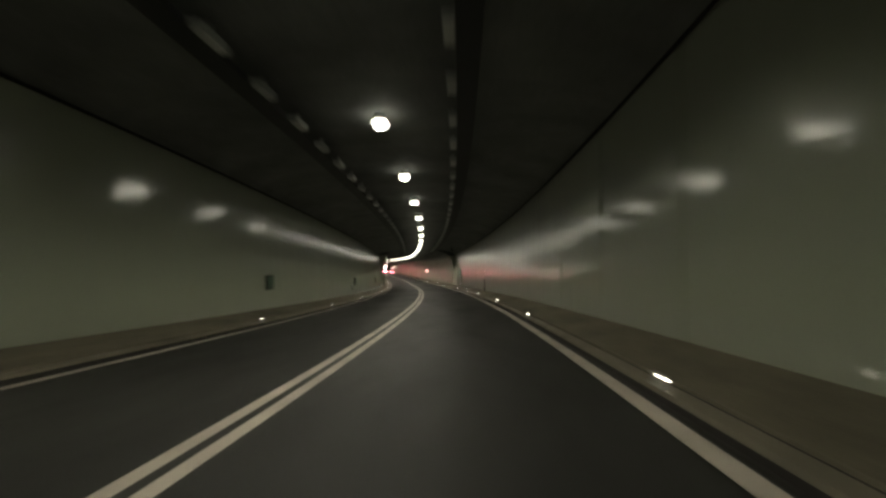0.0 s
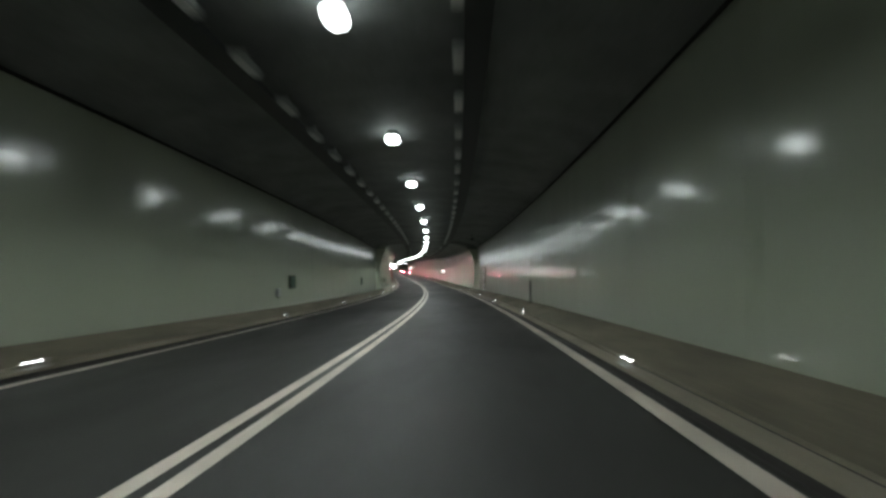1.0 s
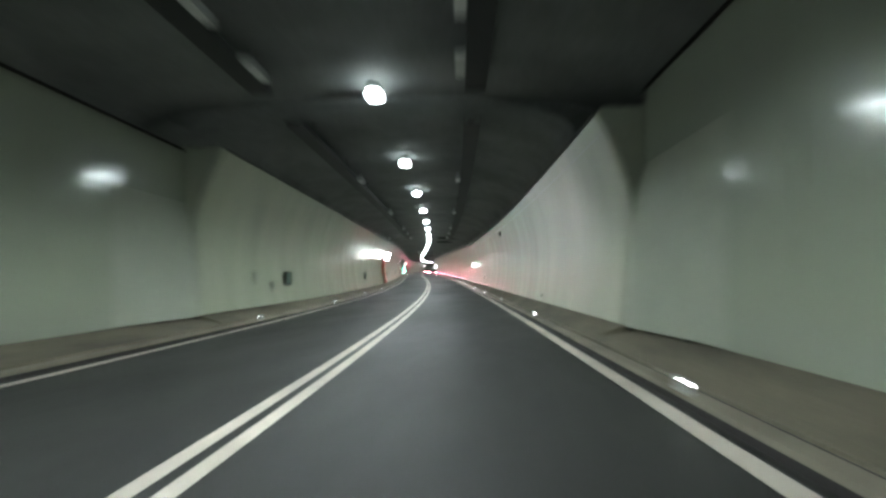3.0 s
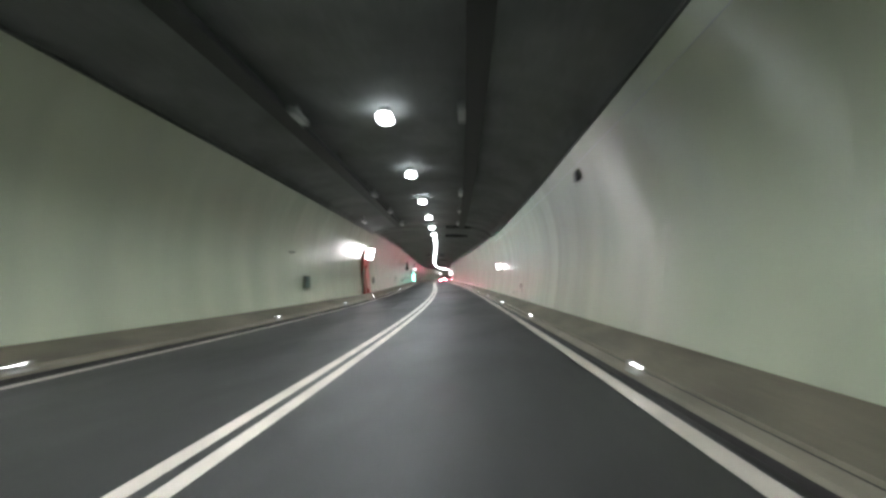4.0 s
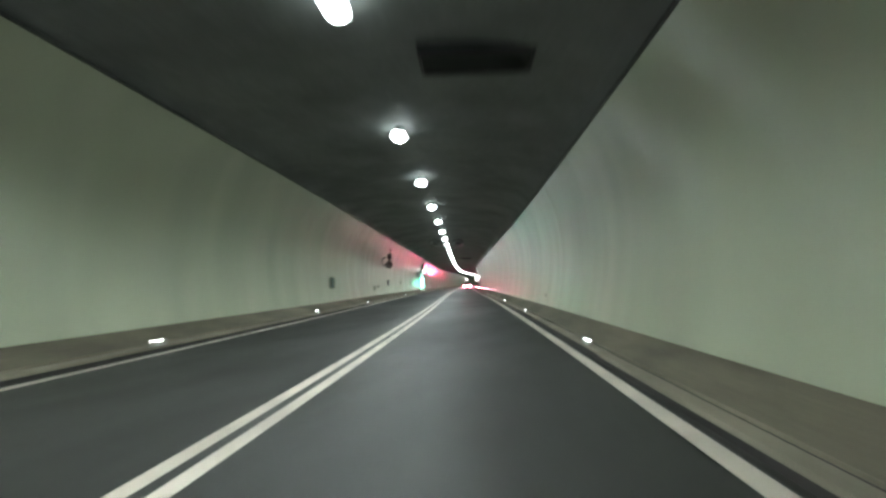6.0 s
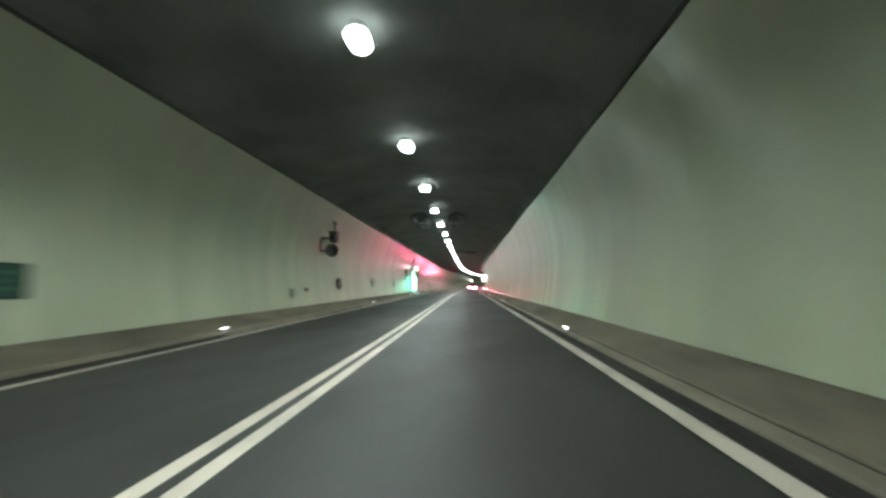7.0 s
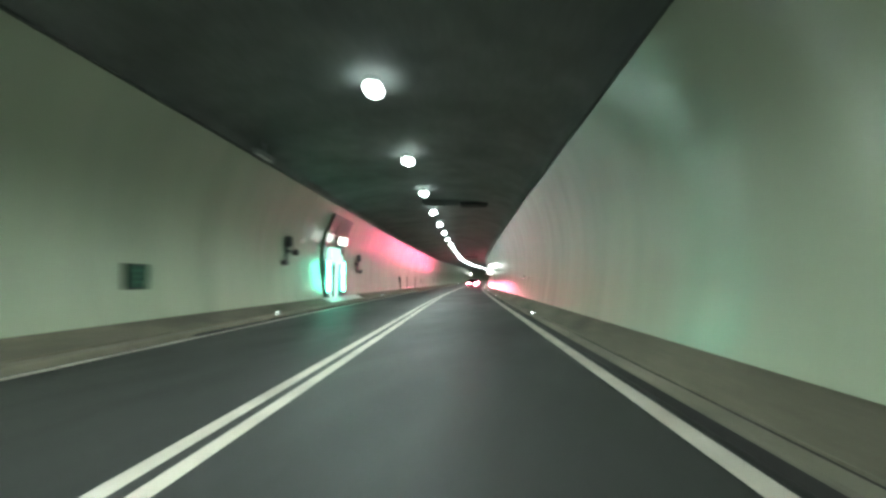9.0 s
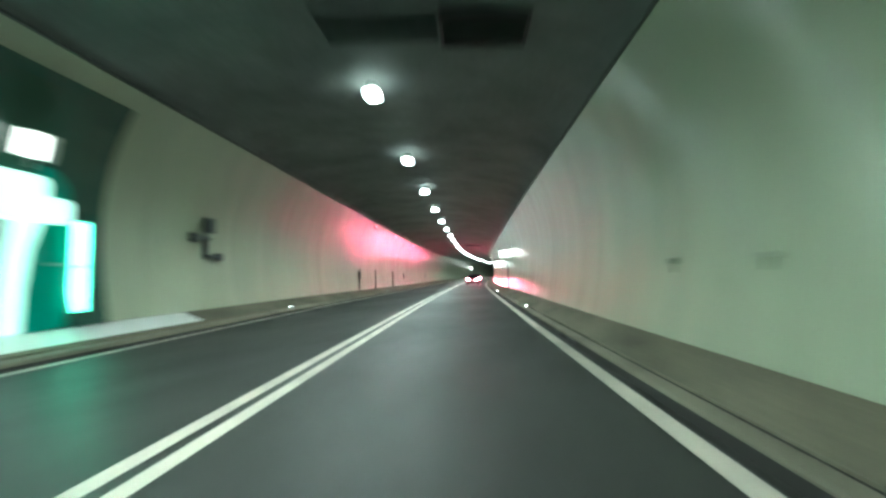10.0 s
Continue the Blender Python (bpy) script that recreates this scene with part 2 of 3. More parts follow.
WALL_BL = finer([(4.78, 0.40), (4.92, 1.2), (4.98, 2.0), (4.95, 2.8), (4.80, 3.5), (4.57, 4.1), (4.25, 4.74)])
WALL_BR = finer([(4.78, 0.40), (4.92, 1.2), (4.98, 2.0), (4.95, 2.8), (4.80, 3.5), (4.58, 4.1), (4.45, 4.38)])
STEP_S = 105.2  # past the hydrant station the lining runs a little higher up the vault
CROWN = 5.42


def wall_u(prof, z):
    return float(np.interp(z, [q[1] for q in prof], [q[0] for q in prof]))


def vault(right, left, n=20):
    """The dark vault over the walls, from the left wall's top to the right one's."""
    out = []
    for a in (math.pi - math.pi * i / n for i in range(n + 1)):
        w, z = (left if math.cos(a) < 0 else right)[-1]
        out.append(((w + 0.03) * math.cos(a), z + (CROWN - z) * math.sin(a) ** 0.8))
    return out


def vault_z(u):
    pts = vault(WALL_B, WALL_C)
    return float(np.interp(u, [q[0] for q in pts], [q[1] for q in pts]))


# stretches of lining: tag, side, profile, from, to
STRETCHES = [("a", 1, WALL_A, SMIN, SPLIT[1] - 0.25), ("a", -1, WALL_A, SMIN, SPLIT[-1] - 0.25), ("b", 1, WALL_BR, SPLIT[1] - 0.05, STEP_S),
             ("b", -1, WALL_BL, SPLIT[-1] - 0.05, STEP_S), ("c", 1, WALL_B, STEP_S, SMAX), ("c", -1, WALL_C, STEP_S, SMAX)]

# ---- road ----
structure("road", sweep([(-3.98, -0.3), (-3.98, 0.0), (-1.9, 0.012), (0.0, 0.015), (1.9, 0.012), (3.98, 0.0), (3.98, -0.3)], SMIN, SMAX, closed=True), ASPHALT,
          "dark asphalt two-lane road with worn wheel tracks")
for nm, u0, u1, lab in (("edge_line", 3.66, 3.862, "worn white edge line painted on the asphalt"), ("edge_line", -3.84, -3.68, "worn white edge line painted on the asphalt"),
                        ("centre_line", 0.055, 0.205, "pale double centre line painted on the asphalt"), ("centre_line", -0.205, -0.055, "pale double centre line painted on the asphalt")):
    structure(nm, sweep([(u0, 0.019), (u1, 0.019)], SMIN, SMAX), PAINT, lab)
KERB_S = 113.0  # from here on the right kerb stands higher
LOW_KERB = [(3.97, -0.3), (3.97, 0.02), (3.985, 0.085), (4.01, 0.115), (4.165, 0.135), (4.17, 0.10), (4.215, 0.10), (4.22, 0.155)]
HIGH_KERB = [(3.97, -0.3), (3.97, 0.02), (3.982, 0.125), (4.005, 0.142), (4.165, 0.148), (4.17, 0.11), (4.205, 0.11), (4.21, 0.165)]
for side, nm in ((1, "right"), (-1, "left")):
    mid = SPLIT[side] - 0.15
    for tag, rear, s0, s1 in (("a", (5.17, 0.35), SMIN, mid), ("b", (4.84, 0.40), mid, KERB_S), ("c", (4.84, 0.40), KERB_S, SMAX)):
        front = HIGH_KERB if tag == "c" and side > 0 else LOW_KERB
        prof = front + [rear, (rear[0], -0.3)]
        structure("pavement_%s_%s" % (nm, tag), sweep([(side * u, z) for u, z in prof], s0, s1, closed=True), KERB, "grimy concrete kerb walkway with a cable-duct groove")
        u, z = front[-1]
        structure("trim_walkway_%s_%s" % (nm, tag), sweep([(side * (u + 0.002), z + 0.005), (side * (rear[0] - 0.003), rear[1] + 0.005)], s0, s1), WALKWAY, "dark grimy concrete covers along the kerb walkway")
    # shade of the kerb face, painted as a black strip; none where it is lit
    for s0, s1, top in (((SMIN, KERB_S, 0.08), (KERB_S, SMAX, 0.108)) if side > 0 else ((SMIN, 134.0, 0.08), (168.0, SMAX, 0.06))):
        structure("gutter_" + nm, sweep([(side * 3.885, 0.018), (side * 3.962, 0.018), (side * (3.969 + 0.08 * top), top)], s0, s1), SHADE_STRIP, "black strip for the shade at the foot of the kerb")
    # the groove's shade is painted black on its floor and far side
    for s0, s1, far, top in (((SMIN, KERB_S, 4.212, 0.121), (KERB_S, SMAX, 4.202, 0.142)) if side > 0 else ((SMIN, SMAX, 4.212, 0.121),)):
        groove = [(4.168, 0.118), (4.175, 0.113), (far - 0.006, 0.113), (far, 0.118), (far + 0.003, top)]
        structure("trim_duct_" + nm, sweep([(side * u, z) for u, z in groove], s0, s1), SHADE_STRIP, "black strip for the shade in the duct groove of the kerb")

# ---- walls, ceilings ----
SIDE = {1: "right", -1: "left"}
for tag, side, prof, s0, s1 in STRETCHES:
    structure("wall_%s_%s" % (SIDE[side], tag), slab([(side * (u + 0.05), z) for u, z in prof], 0.35, side, s0, s1, 4.0), CONCRETE, "rough concrete tunnel wall behind the lining panels")
for tag, right, left, s0, s1 in (("a", WALL_A, WALL_A, SMIN, SPLIT[0]), ("b", WALL_BR, WALL_BL, SPLIT[0], STEP_S), ("c", WALL_B, WALL_C, STEP_S, SMAX)):
    inner = vault(right, left)
    w = 6.0
    structure("ceiling_" + tag, sweep(inner + [(w, inner[-1][1]), (w, 6.0), (-w, 6.0), (-w, inner[0][1])], s0, s1, closed=True), CEILING, "dark sooty concrete tunnel vault", True)
for nm, s in (("wall_end_back", SMIN - 0.1), ("wall_end_front", SMAX + 0.1)):
    x, y, h, a = line(s)
    ob = structure(nm, box(-7, 7, -0.2, 0.2, -0.5, 6.2), CONCRETE, "plain dark wall that closes the tunnel")
    ob.matrix_world = M(s, 0, 0)

# ---- the step between the two linings: end faces of the narrower vault ----
for side, nm in ((1, "right"), (-1, "left")):
    bm = bmesh.new()
    inner = [(side * (u + 0.002), z) for u, z in (WALL_BR if side > 0 else WALL_BL)]
    outer = [(q + side * 1.2, z) for q, z in inner]
    near = [bm.verts.new(P(SPLIT[side] - 0.22, u, z)) for u, z in inner + outer[::-1]]
    far = [bm.verts.new(P(SPLIT[side] - 0.07, u, z)) for u, z in inner + outer[::-1]]
    k = len(near)
    bm.faces.new(near)
    bm.faces.new(far[::-1])
    for q in range(k):
        bm.faces.new((near[q], far[q], far[(q + 1) % k], near[(q + 1) % k]))
    structure("trim_vault_end_" + nm, bm, VAULT_END, "pale concrete end of the narrower vault lining")
bm = bmesh.new()
lo = vault(WALL_BR, WALL_BL)
hi = [(q[0] * 1.3, q[1] + 0.6) for q in lo]
a = [bm.verts.new(P(SPLIT[0] - 0.06, u, z)) for u, z in lo]
c = [bm.verts.new(P(SPLIT[0] - 0.06, u, z)) for u, z in hi]
for q in range(20):
    bm.faces.new((a[q], a[q + 1], c[q + 1], c[q]))
structure("trim_vault_crown", bm, CEILING, "dark step where the vault narrows")

# ---- the wide lining's last stretch is splayed inwards to meet the narrower one ----
for side, nm in ((1, "right"), (-1, "left")):
    near_s, far_s = SPLIT[side] - 3.0, SPLIT[side] - 0.235
    end = WALL_BR if side > 0 else WALL_BL
    bm = bmesh.new()
    rows = []
    for z in np.linspace(0.37, 3.3, 16).tolist():
        fade = 1.0 if z < 2.2 else max(0.0, 1.0 - (z - 2.2) / 1.1)
        row = []
        for i in range(9):
            k = i / 8
            wide = wall_u(WALL_A, z) - 0.004
            row.append(side * (wide - 0.004 + (wall_u(end, z) + 0.015 - wide) * k * fade))
        rows.append((z, row))
    face = [[bm.verts.new(P(near_s + (far_s - near_s) * i / 8, u, z)) for i, u in enumerate(row)] for z, row in rows]
    rear = [[bm.verts.new(P(near_s + (far_s - near_s) * i / 8, u + side * 0.03, z)) for i, u in enumerate(row)] for z, row in rows]
    for g, flip in ((face, 1), (rear, -1)):
        for a, c in zip(g, g[1:]):
            for i in range(8):
                bm.faces.new((a[i], a[i + 1], c[i + 1], c[i])[::flip])
    structure("trim_splay_" + nm, bm, VAULT_END, "pale matt panel splayed between the two linings", True)

# ---- tunnel lights along the crown ----
LAMP_S0, LAMP_U, LAMP_Z = -1.23, 0.085, 5.25


def tunnel_light(s):
    ob = thing("tunnel_light", s, LAMP_U, LAMP_Z, "round white tunnel light fixed lit under the vault", "light", group="lights along the tunnel crown")
    part("housing", tube(0.17, 0.15, 0.15, "Z", 24, at=(0, 0, 0.105)), GREY, ob)
    bm = bmesh.new()
    rings = [[bm.verts.new((r * math.cos(k * math.tau / 28), r * math.sin(k * math.tau / 28), z)) for k in range(28)]
             for r, z in ((0.12, 0.03), (0.185, 0.015), (0.212, -0.04), (0.205, -0.10), (0.165, -0.142), (0.10, -0.162), (0.088, -0.166), (0.088, -0.11))]
    for a, c in zip(rings, rings[1:] + rings[:1]):
        for k in range(28):
            bm.faces.new((a[k], a[(k + 1) % 28], c[(k + 1) % 28], c[k]))
    part("diffuser", bm, LAMP, ob, "glowing cool white ring diffuser", smooth=True)
    part("led_board", tube(0.074, 0.074, 0.012, "Z", 24, at=(0, 0, -0.113)), LEDS, ob, "bright downward led board")
    part("base_plate", box(-0.16, 0.16, -0.16, 0.16, 0.18, 0.215, 0.01), STEEL, ob)
    return ob


first_light = tunnel_light(LAMP_S0 - 6.303)
for k in range(0, 62):
    copy_thing(first_light, M(LAMP_S0 + (k * 6.303 if k <= 11 else 11 * 6.303 + (k - 11) * 6.2012), LAMP_U, LAMP_Z))

# ---- lit markers on both kerbs ----
def kerb_marker(s, u):
    ob = thing("kerb_marker", s, u, 0.118, "small lit white marker light set on the kerb edge", "marker light", group="marker lights along the kerbs")
    part("body", box(-0.045, 0.045, -0.07, 0.07, 0.0, 0.125, 0.012), STEEL, ob)
    part("lens", box(-0.030, 0.030, -0.080, -0.066, 0.090, 0.101, 0.003), STUD, ob, "bright white lens")
    part("lens", box(-0.030, 0.030, 0.066, 0.080, 0.090, 0.101, 0.003), STUD, ob, "bright white lens")
    part("foot", box(-0.06, 0.06, -0.10, 0.10, -0.004, 0.012, 0.003), GREY, ob)
    return ob


marks = [-1.7, 8.05, 17.35, 27.5, 37.2] + [56.6, 66.1, 75.5, 84.97, 94.6, 104.3, 114.2, 124.2] + [134.3 + 19.4 * k for k in range(13)]
first_mark = kerb_marker(46.95, 4.07)
copy_thing(first_mark, M(46.95, -4.07, 0.118))
for s in marks:
    for u in (4.07, -4.07):
        copy_thing(first_mark, M(s, u, 0.118))

# ---- cable trays and unlit luminaires under the wide vault ----
for u, s0, s1, zt in ((-2.05, SMIN, 61.0, 4.96), (2.2, SMIN, 61.0, 4.94), (-2.05, 63.0, 103.0, 4.96), (2.2, 63.0, 103.0, 4.92)):
    tray = thing("cable_tray", s0, u, zt, "dark steel cable tray hanging under the ceiling", "cable tray")
    inv = tray.matrix_world.inverted()
    bm = sweep([(u - 0.2, zt + 0.14), (u - 0.2, zt), (u + 0.2, zt), (u + 0.2, zt + 0.14), (u + 0.18, zt + 0.14), (u + 0.18, zt + 0.02), (u - 0.18, zt + 0.02), (u - 0.18, zt + 0.14)], s0, s1, closed=True)
    bmesh.ops.transform(bm, matrix=inv, verts=bm.verts)
    part("tray", bm, DARK if s0 < 0 else TRAYSTEEL, tray)
    bm = sweep([(u - 0.1, zt + 0.03), (u - 0.1, zt + 0.08), (u + 0.05, zt + 0.08), (u + 0.05, zt + 0.03)], s0, s1, closed=True)
    bmesh.ops.transform(bm, matrix=inv, verts=bm.verts)
    part("cable", bm, BLACK, tray)
    s = s0 + 1.0
    while s < s1:
        for du in (-0.19, 0.19):
            bm = tube(0.012, 0.012, 0.36, "Z", 6)
            ob = part("hanger", bm, DARK, tray)
            ob.matrix_basis = inv @ M(s, u + du, zt + 0.2)
        s += 4.0


def dim_luminaire(s, u, z):
    ob = thing("luminaire", s, u, z, "unlit grey box luminaire fixed beside the cable tray", "luminaire", group="unlit luminaires beside the cable trays")
    part("body", box(-0.10, 0.10, -0.42, 0.42, 0.0, 0.13, 0.015), GREY, ob)
    part("glass", box(-0.08, 0.08, -0.40, 0.40, -0.012, 0.0, 0.004), WHITE, ob, "pale glass cover")
    part("bracket", box(-0.02, 0.02, -0.03, 0.03, 0.13, 0.3, 0.004), STEEL, ob)
    return ob


first_dim = dim_luminaire(-8.0, -1.74, 4.97)
for k in range(1, 34):
    copy_thing(first_dim, M(-8.0 + 2.06 * k, -1.74, 4.97))
for k in range(0, 34):
    copy_thing(first_dim, M(-8.0 + 2.06 * k, 1.90, 4.97))
for s in (70.0, 79.8, 89.8, 95.0, 101.0):
    for u in (-1.76, 1.92):
        copy_thing(first_dim, M(s, u, 4.97))

# ---- small green distance signs on the walls, every twenty metres ----
def wall_sign(s, side, prof, z):
    u = side * (wall_u(prof, z) - 0.045)
    ob = thing("distance_sign", s, u, z, "small dark green square sign box on the pale wall", "sign", group="small green signs along the wall")
    part("frame", box(-0.03, 0.03, -0.36, 0.36, -0.27, 0.27, 0.01), DARK, ob)
    f = -side * 0.034
    part("face", box(min(f, f * 0.9), max(f, f * 0.9), -0.32, 0.32, -0.23, 0.23), SIGNGREEN, ob, "dark green face")
    for i, (y0, y1, z0) in enumerate(((-0.22, 0.22, 0.10), (-0.15, 0.12, -0.02), (-0.2, 0.2, -0.14))):
        part("bar", box(min(f * 1.02, f * 1.1), max(f * 1.02, f * 1.1), y0, y1, z0, z0 + 0.05), SIGNTEXT, ob)
    return ob


for s in (11.5, 31.4, 50.2):
    wall_sign(s, -1, WALL_A, 1.32)
for s in (71.0, 90.6, 109.7, 129.3, 148.0, 167.4, 206.5, 226.0, 245.5):
    wall_sign(s, -1, WALL_B, 1.32)


# ---- lit hanging sign boxes ----
def lit_sign(s, u, z, w, h, tilt, label, light=None):
    ob = thing("emergency_sign", s, u, z, label, "lit sign")
    ob.matrix_world = ob.matrix_world @ Matrix.Rotation(radians(tilt), 4, "Y")
    part("housing", box(-w / 2, w / 2, -0.07, 0.07, -h / 2, h / 2, 0.015), WHITE, ob)
    part("face", box(-w / 2 + 0.02, w / 2 - 0.02, -0.082, -0.071, -h / 2 + 0.02, h / 2 - 0.02), light or SIGNLIGHT, ob, "glowing white face")
    part("face", box(-w / 2 + 0.02, w / 2 - 0.02, 0.071, 0.082, -h / 2 + 0.02, h / 2 - 0.02), light or SIGNLIGHT, ob, "glowing white face")
    sgn = 1 if u > 0 else -1
    part("bracket", box(min(sgn * w / 2, sgn * (w / 2 + 0.3)), max(sgn * w / 2, sgn * (w / 2 + 0.3)), -0.02, 0.02, -0.03, 0.03, 0.004), STEEL, ob)
    part("bracket", box(-0.02, 0.02, -0.02, 0.02, -h / 2 - 0.14, -h / 2, 0.004), STEEL, ob)
    return ob


lit_sign(105.3, -4.46, 3.27, 0.44, 0.80, 15, "bright white lit sign box above the red hydrant station")
lit_sign(103.1, 4.76, 2.23, 0.38, 0.42, -6, "small white lit sign box on a wall bracket", SIGNDIM)
lit_sign(182.5, -4.35, 3.24, 0.48, 0.42, 12, "white lit exit sign above the green emergency exit", SIGNDIM)
lit_sign(210.3, 4.56, 2.80, 0.80, 0.48, -8, "white lit sign box on a wall bracket", SIGNDIM)
lit_sign(224.5, 4.66, 2.42, 0.62, 0.60, -8, "white lit sign box on a wall bracket", SIGNDIM)
lit_sign(328.0, -4.4, 3.2, 0.7, 0.8, 12, "bright white lit sign box on a wall bracket", SIGNDIM)


# ---- red hydrant station in the left lining ----
def curved_plate(ob, prof, side, s0, s1, z0, z1, proud, thick, mat, name, label=""):
    zs = np.linspace(z0, z1, 9)
    face = [(side * (wall_u(prof, z) - proud), z) for z in zs]
    bm = slab(face, thick, side, s0, s1, 1.0)
    bmesh.ops.transform(bm, matrix=ob.matrix_world.inverted(), verts=bm.verts)
    return part(name, bm, mat, ob, label)


def hydrant_station(s0, side, label):
    ob = thing("hydrant_station", s0 + 1.3, side * 4.75, 0.40, label, "hydrant cabinet")
    a, b = s0, s0 + 2.6
    curved_plate(ob, WALL_B, side, a, a + 0.55, 0.41, 3.55, 0.16, 0.14, RED, "surround", "red enamel surround panel")
    curved_plate(ob, WALL_B, side, b - 1.0, b, 0.41, 3.40, 0.16, 0.14, RED, "surround", "red enamel surround panel")
    curved_plate(ob, WALL_B, side, a + 0.55, b - 1.0, 2.45, 3.45, 0.15, 0.13, RED, "header", "red enamel header panel")
    curved_plate(ob, WALL_B, side, a + 0.55, b - 1.0, 0.41, 2.45, 0.03, 0.02, RED, "back_panel")
    curved_plate(ob, WALL_B, side, a + 1.08, b - 1.04, 0.75, 2.25, 0.18, 0.04, PINK, "cabinet_door", "faded pale red cabinet door")
    curved_plate(ob, WALL_B, side, a + 0.62, a + 1.0, 1.75, 2.25, 0.14, 0.11, DIMGREY, "phone_box", "dark grey emergency phone box")
    curved_plate(ob, WALL_B, side, a + 0.62, a + 1.0, 1.15, 1.62, 0.12, 0.09, FADED, "notice", "faded reddish notice plate")
    curved_plate(ob, WALL_B, side, a + 1.2, a + 1.3, 1.4, 1.55, 0.20, 0.03, STEEL, "handle")
    return ob


hydrant_station(104.1, -1, "red emergency hydrant station set in the pale wall")

# ---- green emergency exit ----
def flat_plate(ob, outline, u0, u1, mat, name, label="", bevel=0.0):
    """An upright plate between the offsets u0 and u1, with the outline [(s, z), ...]."""
    bm = bmesh.new()
    near = [bm.verts.new(P(s, u0, z)) for s, z in outline]
    far = [bm.verts.new(P(s, u1, z)) for s, z in outline]
    bm.faces.new(near)
    bm.faces.new(far[::-1])
    k = len(near)
    for q in range(k):
        bm.faces.new((near[q], far[q], far[(q + 1) % k], near[(q + 1) % k]))
    if bevel:
        bmesh.ops.bevel(bm, geom=bm.edges[:], offset=bevel, segments=2, affect="EDGES", profile=0.5)
    bmesh.ops.transform(bm, matrix=ob.matrix_world.inverted(), verts=bm.verts)
    return part(name, bm, mat, ob, label)


def arc(s, z, r, a0, a1, n=6):
    return [(s + r * math.cos(radians(a0 + (a1 - a0) * i / n)), z + r * math.sin(radians(a0 + (a1 - a0) * i / n))) for i in range(n + 1)]


def rect(s0, s1, z0, z1):
    return [(s0, z0), (s1, z0), (s1, z1), (s0, z1)]


EXIT_A, EXIT_B = 180.80, 184.55


def exit_station():
    ob = thing("emergency_exit", 182.6, -4.75, 0.40, "green emergency exit portal with white lit frame and light boxes", "emergency exit")
    a, b = EXIT_A, EXIT_B
    curved_plate(ob, WALL_C, -1, a, a + 0.6, 0.41, 4.47, 0.11, 0.11, DKGREEN, "surround", "dark green lining beside the exit")
    curved_plate(ob, WALL_C, -1, b - 0.85, b, 0.41, 4.47, 0.11, 0.11, DKGREEN, "surround", "dark green lining beside the exit")
    curved_plate(ob, WALL_C, -1, a + 0.6, b - 0.85, 2.85, 4.47, 0.11, 0.11, DKGREEN, "header", "dark green lining above the exit")
    curved_plate(ob, WALL_C, -1, 182.2, 182.95, 3.55, 4.3, 0.125, 0.015, SIGNGREEN, "header_plate", "faded plate on the dark green header")
    flat_plate(ob, rect(181.3, 183.66, 0.40, 2.12), -4.80, -4.765, GREY, "back_panel")
    # white portal: a canopy with rounded shoulders over two legs, its brightness put in as glow
    canopy = arc(181.55, 2.60, 0.26, 180, 90) + arc(182.92, 2.74, 0.13, 90, 0) + [(183.05, 2.56)] + arc(183.40, 2.43, 0.13, 90, 0) + arc(183.40, 2.27, 0.13, 0, -90) + [(181.29, 2.14)]
    flat_plate(ob, canopy, -4.80, -4.62, PORTAL, "canopy_light", "glowing white canopy with rounded shoulders")
    flat_plate(ob, rect(181.40, 181.53, 0.40, 2.135), -4.764, -4.64, PORTAL, "frame_light", "glowing white door frame")
    flat_plate(ob, [(182.40, 0.40), (182.66, 0.40), (182.70, 1.1), (182.80, 1.7), (182.98, 2.135), (182.58, 2.135), (182.46, 1.5)], -4.764, -4.66, PORTAL, "frame_light", "glowing white door frame")
    flat_plate(ob, rect(181.55, 182.38, 0.41, 2.11), -4.763, -4.72, GREY, "door", "grey steel door")
    flat_plate(ob, rect(181.78, 182.24, 1.45, 1.98), -4.722, -4.712, GLASS, "door_window", "dark small window")
    flat_plate(ob, rect(181.66, 182.30, 1.12, 1.16), -4.722, -4.68, STEEL, "push_bar", "steel push bar")
    flat_plate(ob, rect(181.70, 182.26, 0.45, 0.80), -4.722, -4.714, DIMGREY, "kick_plate", "grey kick plate")
    flat_plate(ob, [(182.68, 0.40), (183.62, 0.40), (183.62, 2.13), (183.00, 2.13), (182.82, 1.7), (182.72, 1.1)], -4.763, -4.72, GREEN, "green_panel", "bright green side panel")
    flat_plate(ob, [(183.08, 2.57)] + arc(183.08, 2.57, 0.50, 0, 90), -4.80, -4.70, GREEN, "green_shoulder", "rounded green panel beside the canopy")
    flat_plate(ob, rect(183.15, 183.50, 1.45, 1.49), -4.722, -4.67, STEEL, "handle")
    return ob


exit_station()
for s in (181.12, 183.86):
    ob = thing("light_box", s, -4.69, 1.44, "tall white lit exit light box with green edges", "light box", group="light boxes beside the emergency exit")
    ob.matrix_world = M(s, -4.69, 1.44, 20)
    part("housing", box(-0.125, 0.125, -0.05, 0.05, -0.82, 0.82, 0.02), SIGNGREEN, ob)
    for i in (0, 1):
        z0 = -0.78 + 0.79 * i
        part("face", box(-0.098, 0.094, -0.062, -0.051, z0, z0 + 0.77), EXITLIGHT, ob, "glowing white face")
    for x0 in (-0.124, 0.100):
        part("edge", box(x0, x0 + 0.024, -0.060, -0.051, -0.80, 0.80), EXITGREEN, ob, "glowing green edge")
bm = sweep([(-4.79, 0.392), (-4.30, 0.197)], EXIT_A - 0.4, EXIT_A + 6.4, 1.0)
structure("exit_threshold", bm, WHITE, "white painted walkway in front of the exit")


